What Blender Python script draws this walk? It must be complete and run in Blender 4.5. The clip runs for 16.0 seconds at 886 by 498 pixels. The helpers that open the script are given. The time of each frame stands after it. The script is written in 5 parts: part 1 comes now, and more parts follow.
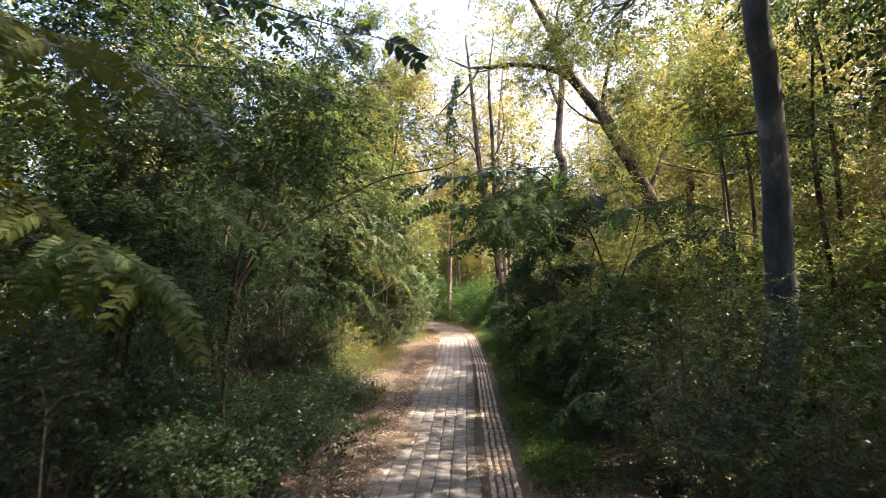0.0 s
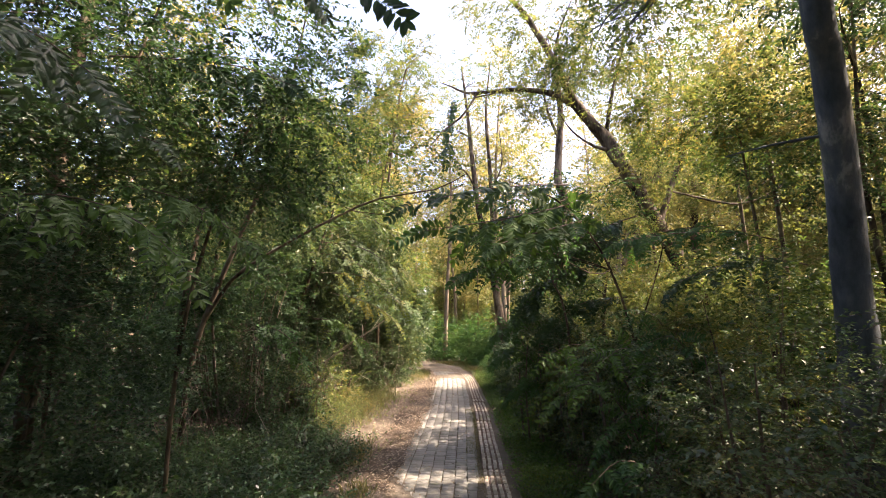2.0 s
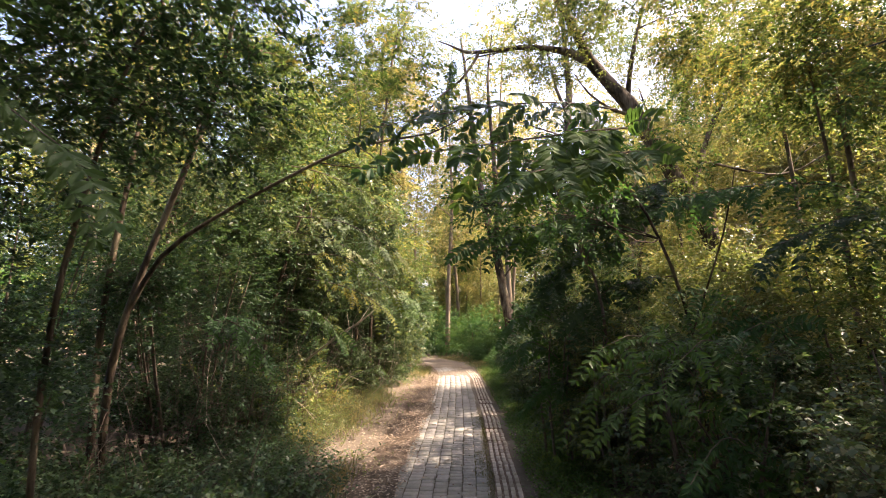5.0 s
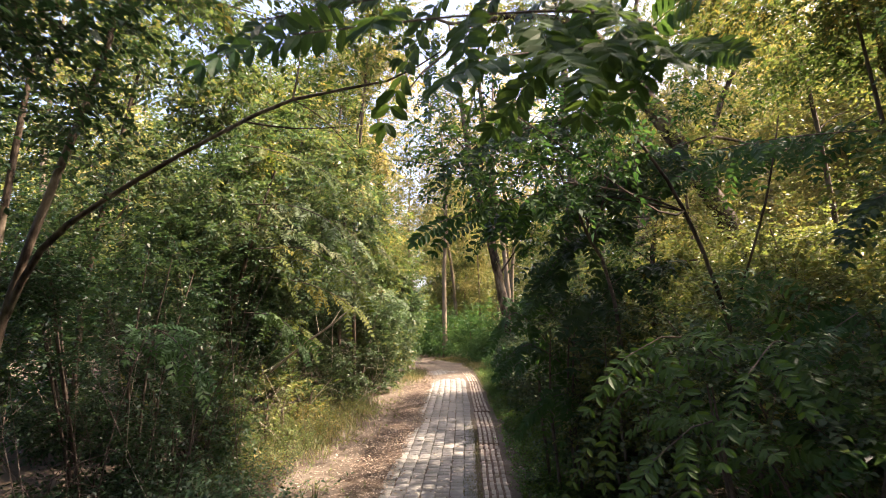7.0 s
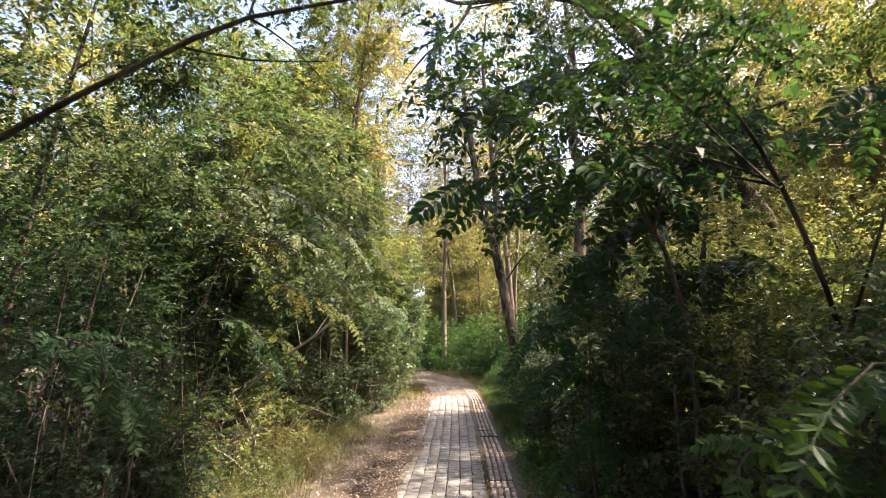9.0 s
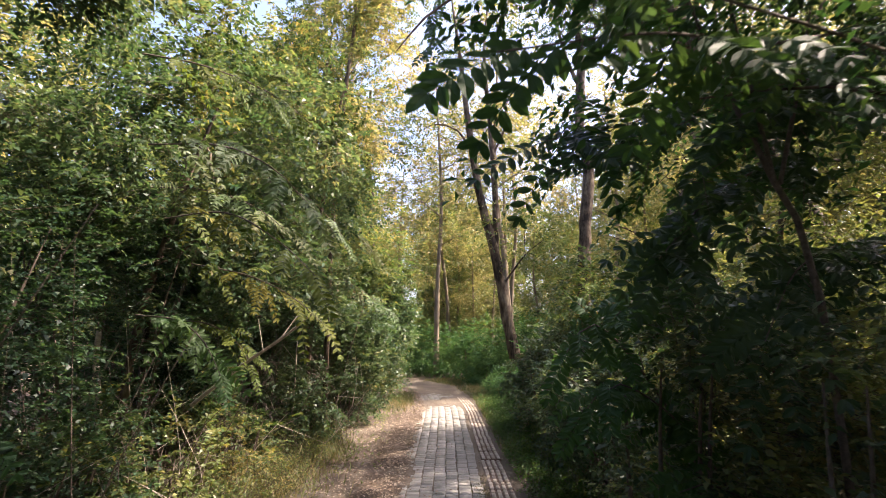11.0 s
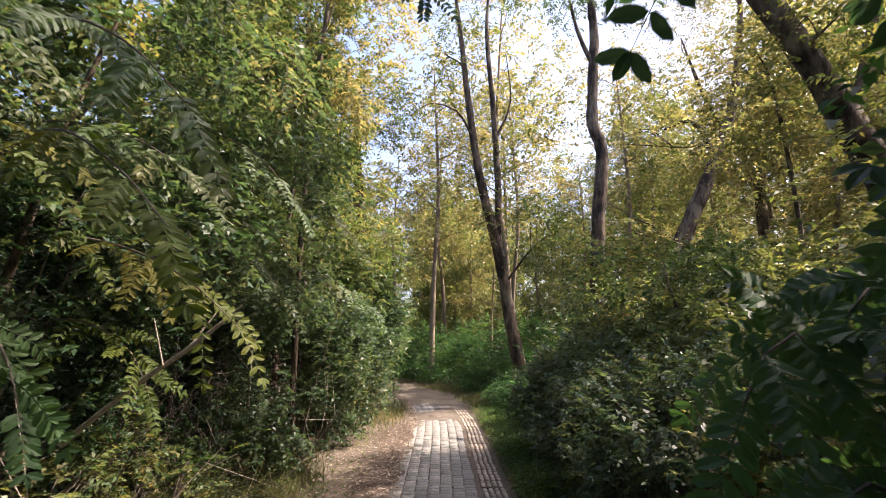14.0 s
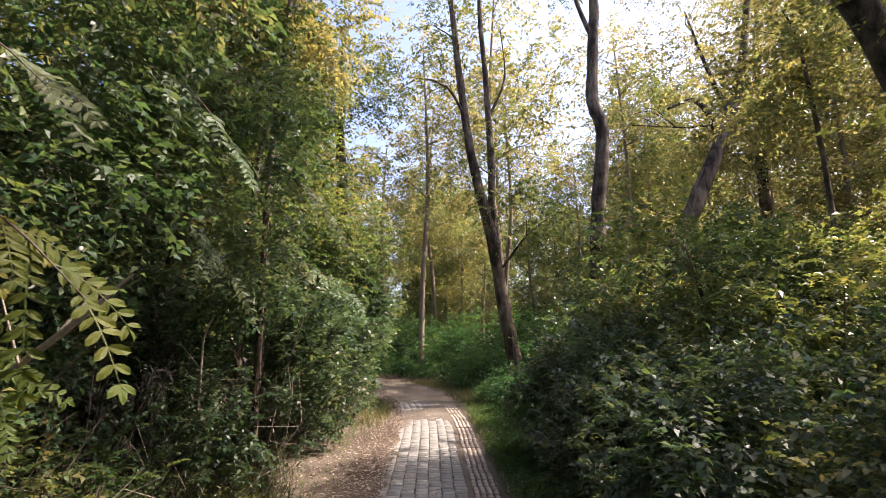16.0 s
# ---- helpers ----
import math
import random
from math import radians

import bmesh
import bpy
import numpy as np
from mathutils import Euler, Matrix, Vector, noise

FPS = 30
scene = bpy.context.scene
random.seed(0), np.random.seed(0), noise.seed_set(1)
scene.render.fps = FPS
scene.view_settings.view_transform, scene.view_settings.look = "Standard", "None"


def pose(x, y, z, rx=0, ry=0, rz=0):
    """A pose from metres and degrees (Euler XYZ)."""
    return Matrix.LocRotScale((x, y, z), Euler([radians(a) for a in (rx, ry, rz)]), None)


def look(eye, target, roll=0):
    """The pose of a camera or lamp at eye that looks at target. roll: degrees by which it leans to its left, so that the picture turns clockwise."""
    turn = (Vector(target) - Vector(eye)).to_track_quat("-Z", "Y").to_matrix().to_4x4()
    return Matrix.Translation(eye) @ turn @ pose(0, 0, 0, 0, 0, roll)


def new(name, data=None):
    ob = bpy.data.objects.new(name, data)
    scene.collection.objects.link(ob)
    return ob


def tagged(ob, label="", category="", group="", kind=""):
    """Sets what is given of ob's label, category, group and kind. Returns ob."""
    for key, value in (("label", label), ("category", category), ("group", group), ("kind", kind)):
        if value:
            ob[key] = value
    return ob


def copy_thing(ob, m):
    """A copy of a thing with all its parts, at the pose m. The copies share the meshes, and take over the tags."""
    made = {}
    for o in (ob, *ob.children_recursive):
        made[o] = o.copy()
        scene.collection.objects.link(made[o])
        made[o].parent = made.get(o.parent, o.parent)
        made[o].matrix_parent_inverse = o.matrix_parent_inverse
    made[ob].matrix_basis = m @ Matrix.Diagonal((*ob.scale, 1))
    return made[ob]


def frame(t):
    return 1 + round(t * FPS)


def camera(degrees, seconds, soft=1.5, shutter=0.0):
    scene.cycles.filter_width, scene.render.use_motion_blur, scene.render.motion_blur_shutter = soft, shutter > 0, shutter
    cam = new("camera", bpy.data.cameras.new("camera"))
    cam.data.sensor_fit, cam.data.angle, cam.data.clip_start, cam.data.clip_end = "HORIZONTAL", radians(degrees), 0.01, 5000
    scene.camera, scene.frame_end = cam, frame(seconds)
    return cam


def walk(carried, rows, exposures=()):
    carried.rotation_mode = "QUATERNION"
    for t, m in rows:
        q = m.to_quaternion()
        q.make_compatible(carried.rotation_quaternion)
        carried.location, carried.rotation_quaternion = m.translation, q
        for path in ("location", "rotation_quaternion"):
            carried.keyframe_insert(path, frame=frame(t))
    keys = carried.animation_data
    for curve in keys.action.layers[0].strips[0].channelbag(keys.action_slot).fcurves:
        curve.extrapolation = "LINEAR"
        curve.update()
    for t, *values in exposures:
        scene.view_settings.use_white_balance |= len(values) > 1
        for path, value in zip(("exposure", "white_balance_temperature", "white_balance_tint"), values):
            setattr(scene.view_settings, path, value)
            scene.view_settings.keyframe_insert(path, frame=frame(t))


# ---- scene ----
cam = camera(80.0, 16.0, soft=0.8, shutter=0.5)
# seconds, x, y, z, yaw, pitch, roll
ROWS = [
    (0, 0, 0, 1.544, -0, 4.454, -0.541),
    (0.5, 0.052, 0.24, 1.566, -0.366, 5.23, -0.032),
    (1, 0.055, 0.454, 1.568, -0.307, 6.344, -0.137),
    (1.5, 0.005, 0.686, 1.574, -0.301, 7.644, -0.588),
    (2, -0.001, 0.901, 1.576, -0.392, 8.384, -0.383),
    (2.5, 0.018, 1.145, 1.559, -0.485, 8.784, 0.304),
    (3, 0.007, 1.383, 1.546, -0.431, 8.725, 0.531),
    (3.5, -0.033, 1.628, 1.531, -0.286, 8.693, 0.286),
    (4, -0.051, 1.874, 1.525, -0.302, 8.243, 0.148),
    (6.5, 0.232, 3.145, 1.529, -0.272, 7.634, 1.64),
    (7, 0.253, 3.399, 1.531, -0.321, 7.695, 2.026),
    (7.5, 0.223, 3.651, 1.532, -0.341, 7.977, 1.721),
    (8, 0.185, 3.905, 1.533, -0.303, 8.62, 1.331),
    (8.5, 0.168, 4.161, 1.524, -0.43, 8.785, 1.319),
    (9, 0.177, 4.43, 1.525, -0.528, 8.966, 1.449),
    (11.5, 0.088, 5.832, 1.534, -1.523, 9.401, 0.34),
    (12, 0.079, 6.097, 1.559, -1.224, 9.281, -0.02),
    (12.5, 0.077, 6.346, 1.574, -1.436, 9.272, -0.214),
    (13, 0.135, 6.591, 1.576, -1.541, 9.451, 0.163),
    (13.5, 0.172, 6.829, 1.586, -1.594, 9.448, 0.3),
    (14, 0.162, 7.067, 1.573, -1.71, 9.526, 0.079),
    (14.5, 0.17, 7.305, 1.565, -2.261, 9.465, -0.144),
    (15, 0.191, 7.538, 1.539, -2.794, 9.435, 0.193),
    (15.5, 0.212, 7.765, 1.542, -2.872, 9.309, 0.388),
    (16, 0.213, 7.982, 1.531, -2.746, 8.917, 0.322),
]
walk(cam, [(t, pose(x, y, z, 90 + pitch, 0, yaw) @ pose(0, 0, 0, 0, 0, -roll)) for t, x, y, z, yaw, pitch, roll in ROWS],
     exposures=[(0.0, 2.42, 6550, 23), (4.0, 2.38, 6800, 24), (8.0, 2.3, 6450, 24), (12.0, 2.06, 6150, 25), (14.0, 1.85, 6100, 25), (16.0, 1.7, 6050, 25)])

# ---------- sky, sun ----------
SUN_ELEV, SUN_AZ = 50.0, 87.0          # degrees above the ground; degrees clockwise from ahead (+y)
world = bpy.data.worlds.new("sky")
scene.world = world
world.use_nodes = True
wn = world.node_tree.nodes
sky = wn.new("ShaderNodeTexSky")
sky.sky_type = "NISHITA"
sky.sun_disc = False
sky.sun_elevation = radians(SUN_ELEV)
sky.sun_rotation = radians(SUN_AZ)
sky.air_density, sky.dust_density, sky.ozone_density = 0.8, 4.5, 0.3
wn["Background"].inputs["Strength"].default_value = 0.15
world.node_tree.links.new(sky.outputs[0], wn["Background"].inputs["Color"])
sun_data = bpy.data.lights.new("sun", "SUN")
sun_data.energy, sun_data.angle, sun_data.color = 5.0, radians(0.6), (1.0, 0.87, 0.66)
sun = new("sun", sun_data)
az, el = radians(SUN_AZ), radians(SUN_ELEV)
sun.matrix_world = look((20 * math.sin(az), 20 * math.cos(az), 20 * math.tan(el)), (0, 0, 0))

# ---------- materials ----------


def material(name):
    m = bpy.data.materials.new(name)
    m.use_nodes = True
    return m, m.node_tree.nodes, m.node_tree.links


def ramp(nodes, stops):
    r = nodes.new("ShaderNodeValToRGB")
    e = r.color_ramp.elements
    while len(e) < len(stops):
        e.new(0.5)
    for k, (p, c) in zip(e, stops):
        k.position, k.color = p, (*c, 1)
    return r


def leaf_material(name, stops, through_tint=(1.4, 1.3, 0.62), share=0.45, patch=0.5, rough=0.42, gloss=0.45):
    """A leaf: gloss and diffuse above, light let through; each leaf its own tone, in drifts of older and fresher growth."""
    m, n, l = material(name)
    out, p = n["Material Output"], n["Principled BSDF"]
    geo = n.new("ShaderNodeNewGeometry")
    tc = n.new("ShaderNodeNewGeometry")
    nz = n.new("ShaderNodeTexNoise")
    nz.inputs["Scale"].default_value, nz.inputs["Detail"].default_value = 0.9, 3.0
    l.new(tc.outputs["Position"], nz.inputs["Vector"])
    mx = n.new("ShaderNodeMix")
    mx.inputs["Factor"].default_value = patch
    l.new(geo.outputs["Random Per Island"], mx.inputs["A"])
    mr = n.new("ShaderNodeMapRange")
    mr.inputs["From Min"].default_value, mr.inputs["From Max"].default_value = 0.3, 0.7
    l.new(nz.outputs["Fac"], mr.inputs["Value"])
    l.new(mr.outputs["Result"], mx.inputs["B"])
    r = ramp(n, stops)
    l.new(mx.outputs["Result"], r.inputs["Fac"])
    fine = n.new("ShaderNodeTexNoise")
    fine.inputs["Scale"].default_value = 90.0
    l.new(tc.outputs["Position"], fine.inputs["Vector"])
    mul = n.new("ShaderNodeMix")
    mul.data_type, mul.blend_type = "RGBA", "MULTIPLY"
    mul.inputs["Factor"].default_value = 0.35
    l.new(r.outputs["Color"], mul.inputs[6])
    l.new(fine.outputs["Fac"], mul.inputs[7])
    l.new(mul.outputs[2], p.inputs["Base Color"])
    p.inputs["Roughness"].default_value = rough
    p.inputs["Specular IOR Level"].default_value = gloss
    tint = n.new("ShaderNodeMix")
    tint.data_type, tint.blend_type = "RGBA", "MULTIPLY"
    tint.inputs["Factor"].default_value = 1.0
    tint.inputs[7].default_value = (*through_tint, 1)
    l.new(r.outputs["Color"], tint.inputs[6])
    tr = n.new("ShaderNodeBsdfTranslucent")
    l.new(tint.outputs[2], tr.inputs["Color"])
    mix = n.new("ShaderNodeMixShader")
    mix.inputs[0].default_value = share
    l.new(p.outputs[0], mix.inputs[1])
    l.new(tr.outputs[0], mix.inputs[2])
    l.new(mix.outputs[0], out.inputs["Surface"])
    return m


def rough_material(name, stops, scale, rough=0.85, bump=0.4, stretch=(1, 1, 1), detail=8.0, big=0.0, per_object=0.0, fine_scale=0.0):
    m, n, l = material(name)
    p = n["Principled BSDF"]
    geo = n.new("ShaderNodeNewGeometry")
    mp = n.new("ShaderNodeMapping")
    mp.inputs["Scale"].default_value = stretch
    l.new(geo.outputs["Position"], mp.inputs["Vector"])
    nz = n.new("ShaderNodeTexNoise")
    nz.inputs["Scale"].default_value, nz.inputs["Detail"].default_value, nz.inputs["Roughness"].default_value = scale, detail, 0.65
    l.new(mp.outputs[0], nz.inputs["Vector"])
    fac = nz.outputs["Fac"]
    if big:
        nb = n.new("ShaderNodeTexNoise")
        nb.inputs["Scale"].default_value, nb.inputs["Detail"].default_value = big, 4.0
        l.new(geo.outputs["Position"], nb.inputs["Vector"])
        mx = n.new("ShaderNodeMix")
        mx.inputs["Factor"].default_value = 0.5
        l.new(fac, mx.inputs["A"])
        l.new(nb.outputs["Fac"], mx.inputs["B"])
        fac = mx.outputs["Result"]
    if per_object:
        oi = n.new("ShaderNodeObjectInfo")
        isl = n.new("ShaderNodeNewGeometry")
        ad = n.new("ShaderNodeMath")
        ad.operation = "ADD"
        l.new(oi.outputs["Random"], ad.inputs[0])
        l.new(isl.outputs["Random Per Island"], ad.inputs[1])
        fr = n.new("ShaderNodeMath")
        fr.operation = "FRACT"
        l.new(ad.outputs[0], fr.inputs[0])
        mx = n.new("ShaderNodeMix")
        mx.inputs["Factor"].default_value = per_object
        l.new(fac, mx.inputs["A"])
        l.new(fr.outputs[0], mx.inputs["B"])
        fac = mx.outputs["Result"]
    r = ramp(n, stops)
    l.new(fac, r.inputs["Fac"])
    l.new(r.outputs["Color"], p.inputs["Base Color"])
    p.inputs["Roughness"].default_value = rough
    p.inputs["Specular IOR Level"].default_value = 0.25
    b = n.new("ShaderNodeBump")
    b.inputs["Strength"].default_value, b.inputs["Distance"].default_value = bump, 0.02
    l.new(nz.outputs["Fac"], b.inputs["Height"])
    l.new(b.outputs[0], p.inputs["Normal"])
    return m


LEAF_SHRUB = leaf_material("shrub_leaf", [(0.2, (0.03, 0.069, 0.034)), (0.5, (0.06, 0.107, 0.056)), (0.75, (0.11, 0.15, 0.078)), (0.95, (0.24, 0.22, 0.13))])
LEAF_LOCUST = leaf_material("locust_leaf", [(0.2, (0.045, 0.09, 0.03)), (0.5, (0.09, 0.14, 0.054)), (0.72, (0.17, 0.185, 0.072)), (0.95, (0.35, 0.28, 0.11))], rough=0.5, gloss=0.32)
LEAF_YELLOW = leaf_material("autumn_leaf", [(0.2, (0.105, 0.147, 0.064)), (0.45, (0.19, 0.205, 0.098)), (0.7, (0.3, 0.272, 0.138)), (0.9, (0.42, 0.352, 0.195))])
# Dark leaf; also used to put deep shade into the colour of foliage.
LEAF_DARK_AND_SHADED = leaf_material("dark_and_shaded_leaf", [(0.2, (0.02, 0.05, 0.029)), (0.5, (0.036, 0.08, 0.041)), (0.85, (0.066, 0.115, 0.05))])
LEAF_FROND = leaf_material("fresh_leaf", [(0.2, (0.035, 0.1, 0.022)), (0.6, (0.075, 0.15, 0.028)), (0.9, (0.16, 0.2, 0.04))], rough=0.5)
# Green leaf, with shade put into the colour of overhanging boughs.
LEAF_GREEN_AND_SHADED = leaf_material("green_and_shaded_leaf", [(0.2, (0.025, 0.075, 0.03)), (0.5, (0.045, 0.11, 0.04)), (0.85, (0.085, 0.145, 0.045))], rough=0.55, gloss=0.28)
LEAF_GOLD = leaf_material("yellowing_frond_leaf", [(0.2, (0.045, 0.09, 0.014)), (0.6, (0.085, 0.115, 0.018)), (0.9, (0.19, 0.16, 0.026))], rough=0.6, gloss=0.25)
LEAF_LIME = leaf_material("lime_leaf", [(0.2, (0.085, 0.13, 0.048)), (0.6, (0.155, 0.185, 0.07)), (0.9, (0.27, 0.245, 0.1))])
GRASS = leaf_material("grass_blade", [(0.2, (0.06, 0.095, 0.03)), (0.5, (0.13, 0.14, 0.05)), (0.85, (0.32, 0.26, 0.14))], share=0.3)
DRY = leaf_material("dry_leaf", [(0.1, (0.085, 0.055, 0.036)), (0.5, (0.19, 0.138, 0.095)), (0.9, (0.44, 0.38, 0.3))], through_tint=(1, 0.8, 0.5), share=0.15, patch=0.2, rough=0.7)
BARK = rough_material("bark", [(0.42, (0.022, 0.016, 0.011)), (0.48, (0.07, 0.05, 0.034)), (0.53, (0.105, 0.08, 0.056)), (0.6, (0.18, 0.145, 0.1))], 11.0, bump=1.0, stretch=(1, 1, 0.25), big=2.2)
BARK_GREY = rough_material("grey_bark", [(0.36, (0.035, 0.042, 0.046)), (0.5, (0.075, 0.085, 0.092)), (0.58, (0.11, 0.115, 0.115)), (0.64, (0.24, 0.23, 0.21))], 12.0, bump=0.7, stretch=(1, 1, 0.45), big=2.2)
PALE_BARK = rough_material("pale_bark", [(0.3, (0.09, 0.07, 0.05)), (0.5, (0.17, 0.135, 0.095)), (0.75, (0.3, 0.24, 0.17))], 12.0, bump=0.6, stretch=(1, 1, 0.3), big=1.2)
TWIG = rough_material("twig_bark", [(0.3, (0.05, 0.038, 0.03)), (0.7, (0.16, 0.125, 0.1))], 40.0, bump=0.3)
DEADWOOD = rough_material("dead_wood", [(0.3, (0.2, 0.165, 0.13)), (0.7, (0.42, 0.36, 0.3))], 40.0, bump=0.4)
SOIL = rough_material("soil", [(0.3, (0.03, 0.022, 0.016)), (0.48, (0.075, 0.056, 0.04)), (0.6, (0.12, 0.092, 0.066)), (0.74, (0.2, 0.165, 0.125))], 22.0, rough=0.95, bump=0.7, big=0.8)
PAVER = rough_material("concrete_paver", [(0.25, (0.12, 0.118, 0.106)), (0.5, (0.182, 0.177, 0.158)), (0.8, (0.26, 0.251, 0.224))], 30.0, rough=0.9, bump=0.35, big=1.3, per_object=0.22)
DUST = rough_material("path_dust", [(0.3, (0.06, 0.048, 0.034)), (0.5, (0.1, 0.081, 0.06)), (0.7, (0.165, 0.14, 0.11))], 26.0, rough=0.95, bump=0.4, big=1.1)
TACTILE = rough_material("tactile_concrete", [(0.25, (0.19, 0.155, 0.125)), (0.5, (0.3, 0.26, 0.21)), (0.8, (0.4, 0.36, 0.3))], 25.0, rough=0.9, bump=0.35, big=1.6, per_object=0.3)
GROOVE = rough_material("groove_dirt", [(0.3, (0.06, 0.042, 0.032)), (0.7, (0.16, 0.11, 0.085))], 40.0, rough=0.95, bump=0.3)
STRAW = leaf_material("dry_straw", [(0.2, (0.12, 0.1, 0.04)), (0.5, (0.26, 0.2, 0.1)), (0.85, (0.46, 0.38, 0.24))], share=0.3)
MOSS = leaf_material("moss", [(0.2, (0.07, 0.085, 0.025)), (0.5, (0.13, 0.13, 0.045)), (0.9, (0.24, 0.2, 0.1))], share=0.15)

# ---------- mesh helpers ----------
RNG = np.random.default_rng(7)


def unit(v):
    return v / np.maximum(np.linalg.norm(v, axis=-1, keepdims=True), 1e-9)


def quad_mesh(name, verts, quads, mat, smooth=False):
    me = bpy.data.meshes.new(name)
    verts, quads = np.asarray(verts, np.float32), np.asarray(quads, np.int32)
    k = quads.shape[1]
    me.vertices.add(len(verts))
    me.vertices.foreach_set("co", verts.ravel())
    me.loops.add(quads.size)
    me.loops.foreach_set("vertex_index", quads.ravel())
    me.polygons.add(len(quads))
    me.polygons.foreach_set("loop_start", np.arange(0, quads.size, k, dtype=np.int32))
    me.polygons.foreach_set("loop_total", np.full(len(quads), k, np.int32))
    if smooth:
        me.polygons.foreach_set("use_smooth", np.ones(len(quads), bool))
    me.materials.append(mat)
    me.update(calc_edges=True)
    return me


def part(name, me, parent, label=""):
    ob = new(name, me)
    ob.parent = parent
    return tagged(ob, label=label)


def thing(name, at, label, category, group="", kind=""):
    ob = new(name)
    ob.location = at
    ob.empty_display_size = 0.2
    return tagged(ob, label, category, group, kind)


def smooth_line(pts, step=0.25):
    """A soft curve through points with a radius."""
    p = np.array(pts, float)
    q = np.vstack([2 * p[0] - p[1], p, 2 * p[-1] - p[-2]])
    out = []
    for i in range(1, len(q) - 2):
        a, b, c, d = q[i - 1:i + 3]
        n = max(2, int(np.linalg.norm((c - b)[:3]) / step))
        for t in np.arange(n) / n:
            out.append(0.5 * (2 * b + (c - a) * t + (2 * a - 5 * b + 4 * c - d) * t * t + (3 * b - a - 3 * c + d) * t ** 3))
    out.append(p[-1])
    out = np.array(out)
    out[:, 3] = np.maximum(out[:, 3], 0.0015)
    return out


def tube(pts, sides=8, lumps=0.06, step=0.25, rng=RNG):
    """A tapering round limb along a soft curve: verts, quads."""
    p = smooth_line(pts, step)
    d = unit(np.gradient(p[:, :3], axis=0))
    ref = np.array([0.31, 0.95, 0.05])
    u = unit(np.cross(d, ref))
    v = np.cross(d, u)
    ang = np.linspace(0, 2 * np.pi, sides, endpoint=False)
    rr = p[:, 3][:, None] * (1 + lumps * rng.normal(size=(len(p), sides)))
    ring = p[:, None, :3] + rr[..., None] * (np.cos(ang)[None, :, None] * u[:, None] + np.sin(ang)[None, :, None] * v[:, None])
    n, k = len(p), sides
    i = np.arange(n - 1)[:, None] * k
    j = np.arange(k)[None]
    q = np.stack([i + j, i + (j + 1) % k, i + k + (j + 1) % k, i + k + j], -1).reshape(-1, 4)
    return ring.reshape(-1, 3), q


def join(pieces):
    vs, qs, o = [], [], 0
    for v, q in pieces:
        vs.append(v)
        qs.append(q + o)
        o += len(v)
    return np.vstack(vs), np.vstack(qs)


def leaflets(base, along, normal, length, width, fold=0.25, curl=0.15):
    """Folded, pointed leaves, two faces each."""
    side = unit(np.cross(normal, along))
    nn = np.cross(along, side)
    L, Wd = length[:, None], width[:, None]
    a = base
    b = base + along * L * 0.45 + side * Wd * 0.5 + nn * Wd * fold
    c = base + along * L - nn * L * curl
    d = base + along * L * 0.45 - side * Wd * 0.5 + nn * Wd * fold
    v = np.stack([a, b, c, d], 1).reshape(-1, 3)
    return v, np.arange(len(base) * 4).reshape(-1, 4)


def oval_leaflets(base, along, normal, length, width):
    """Rounded leaves with six corners, for sprays close by."""
    side = unit(np.cross(normal, along))
    nn = np.cross(along, side)
    L, Wd = length[:, None], width[:, None]
    ring = [base, base + along * L * 0.3 + side * Wd * 0.48 + nn * Wd * 0.15, base + along * L * 0.72 + side * Wd * 0.42 + nn * Wd * 0.1,
            base + along * L - nn * L * 0.12, base + along * L * 0.72 - side * Wd * 0.42 + nn * Wd * 0.1, base + along * L * 0.3 - side * Wd * 0.48 + nn * Wd * 0.15]
    v = np.stack(ring, 1).reshape(-1, 3)
    i = np.arange(len(base))[:, None] * 6
    return v, np.vstack([i + np.array([[0, 1, 2, 3]]), i + np.array([[0, 3, 4, 5]])])


def sprays(rng, base, way, length, k, leaf, slim=0.5, droop=0.3, up=1.0, spread=0.9, oval=False, loose=0.45):
    """Twigs that start at base, each with k leaves set left and right along it: leaves and twigs as (verts, quads)."""
    n = len(base)
    s = np.linspace(0.12, 1.0, k)[None, :, None]
    way = unit(way)
    p = base[:, None] + way[:, None] * length[:, None, None] * s
    p[..., 2] -= droop * length[:, None] * (s[..., 0] ** 2)
    tan = unit(way[:, None] - np.array([0, 0, 1.0]) * 2 * droop * s)
    side = unit(np.cross(tan, np.array([0, 0, 1.0]) + 0.2 * rng.normal(size=(n, 1, 3))))
    sign = np.where(np.arange(k) % 2, 1.0, -1.0)[None, :, None]
    along = unit(side * sign * spread + tan * 0.55 + loose * 0.6 * rng.normal(size=(n, k, 3)))
    normal = unit(np.array([0, 0, up]) + loose * rng.normal(size=(n, k, 3)))
    ln = leaf * rng.uniform(0.65, 1.25, size=n * k)
    f = oval_leaflets if oval else leaflets
    lv = f(p.reshape(-1, 3), along.reshape(-1, 3), normal.reshape(-1, 3), ln, ln * slim)
    # twigs: three-sided, running to a point
    r = np.maximum(0.002, 0.005 * length)[:, None]
    u, v = side[:, 0], np.cross(tan[:, 0], side[:, 0])
    tip = p[:, -1]
    tri = [base + u * r, base + (-0.5 * u + 0.87 * v) * r, base + (-0.5 * u - 0.87 * v) * r]
    tri += [tip + u * r * 0.25, tip - (0.5 * u - 0.5 * v) * r * 0.25, tip - (0.5 * u + 0.5 * v) * r * 0.25]
    tv = np.stack(tri, 1).reshape(-1, 3)
    i = np.arange(n)[:, None, None] * 6
    q = np.array([[0, 1, 4, 3], [1, 2, 5, 4], [2, 0, 3, 5]])[None]
    return lv, (tv, (i + q).reshape(-1, 4))


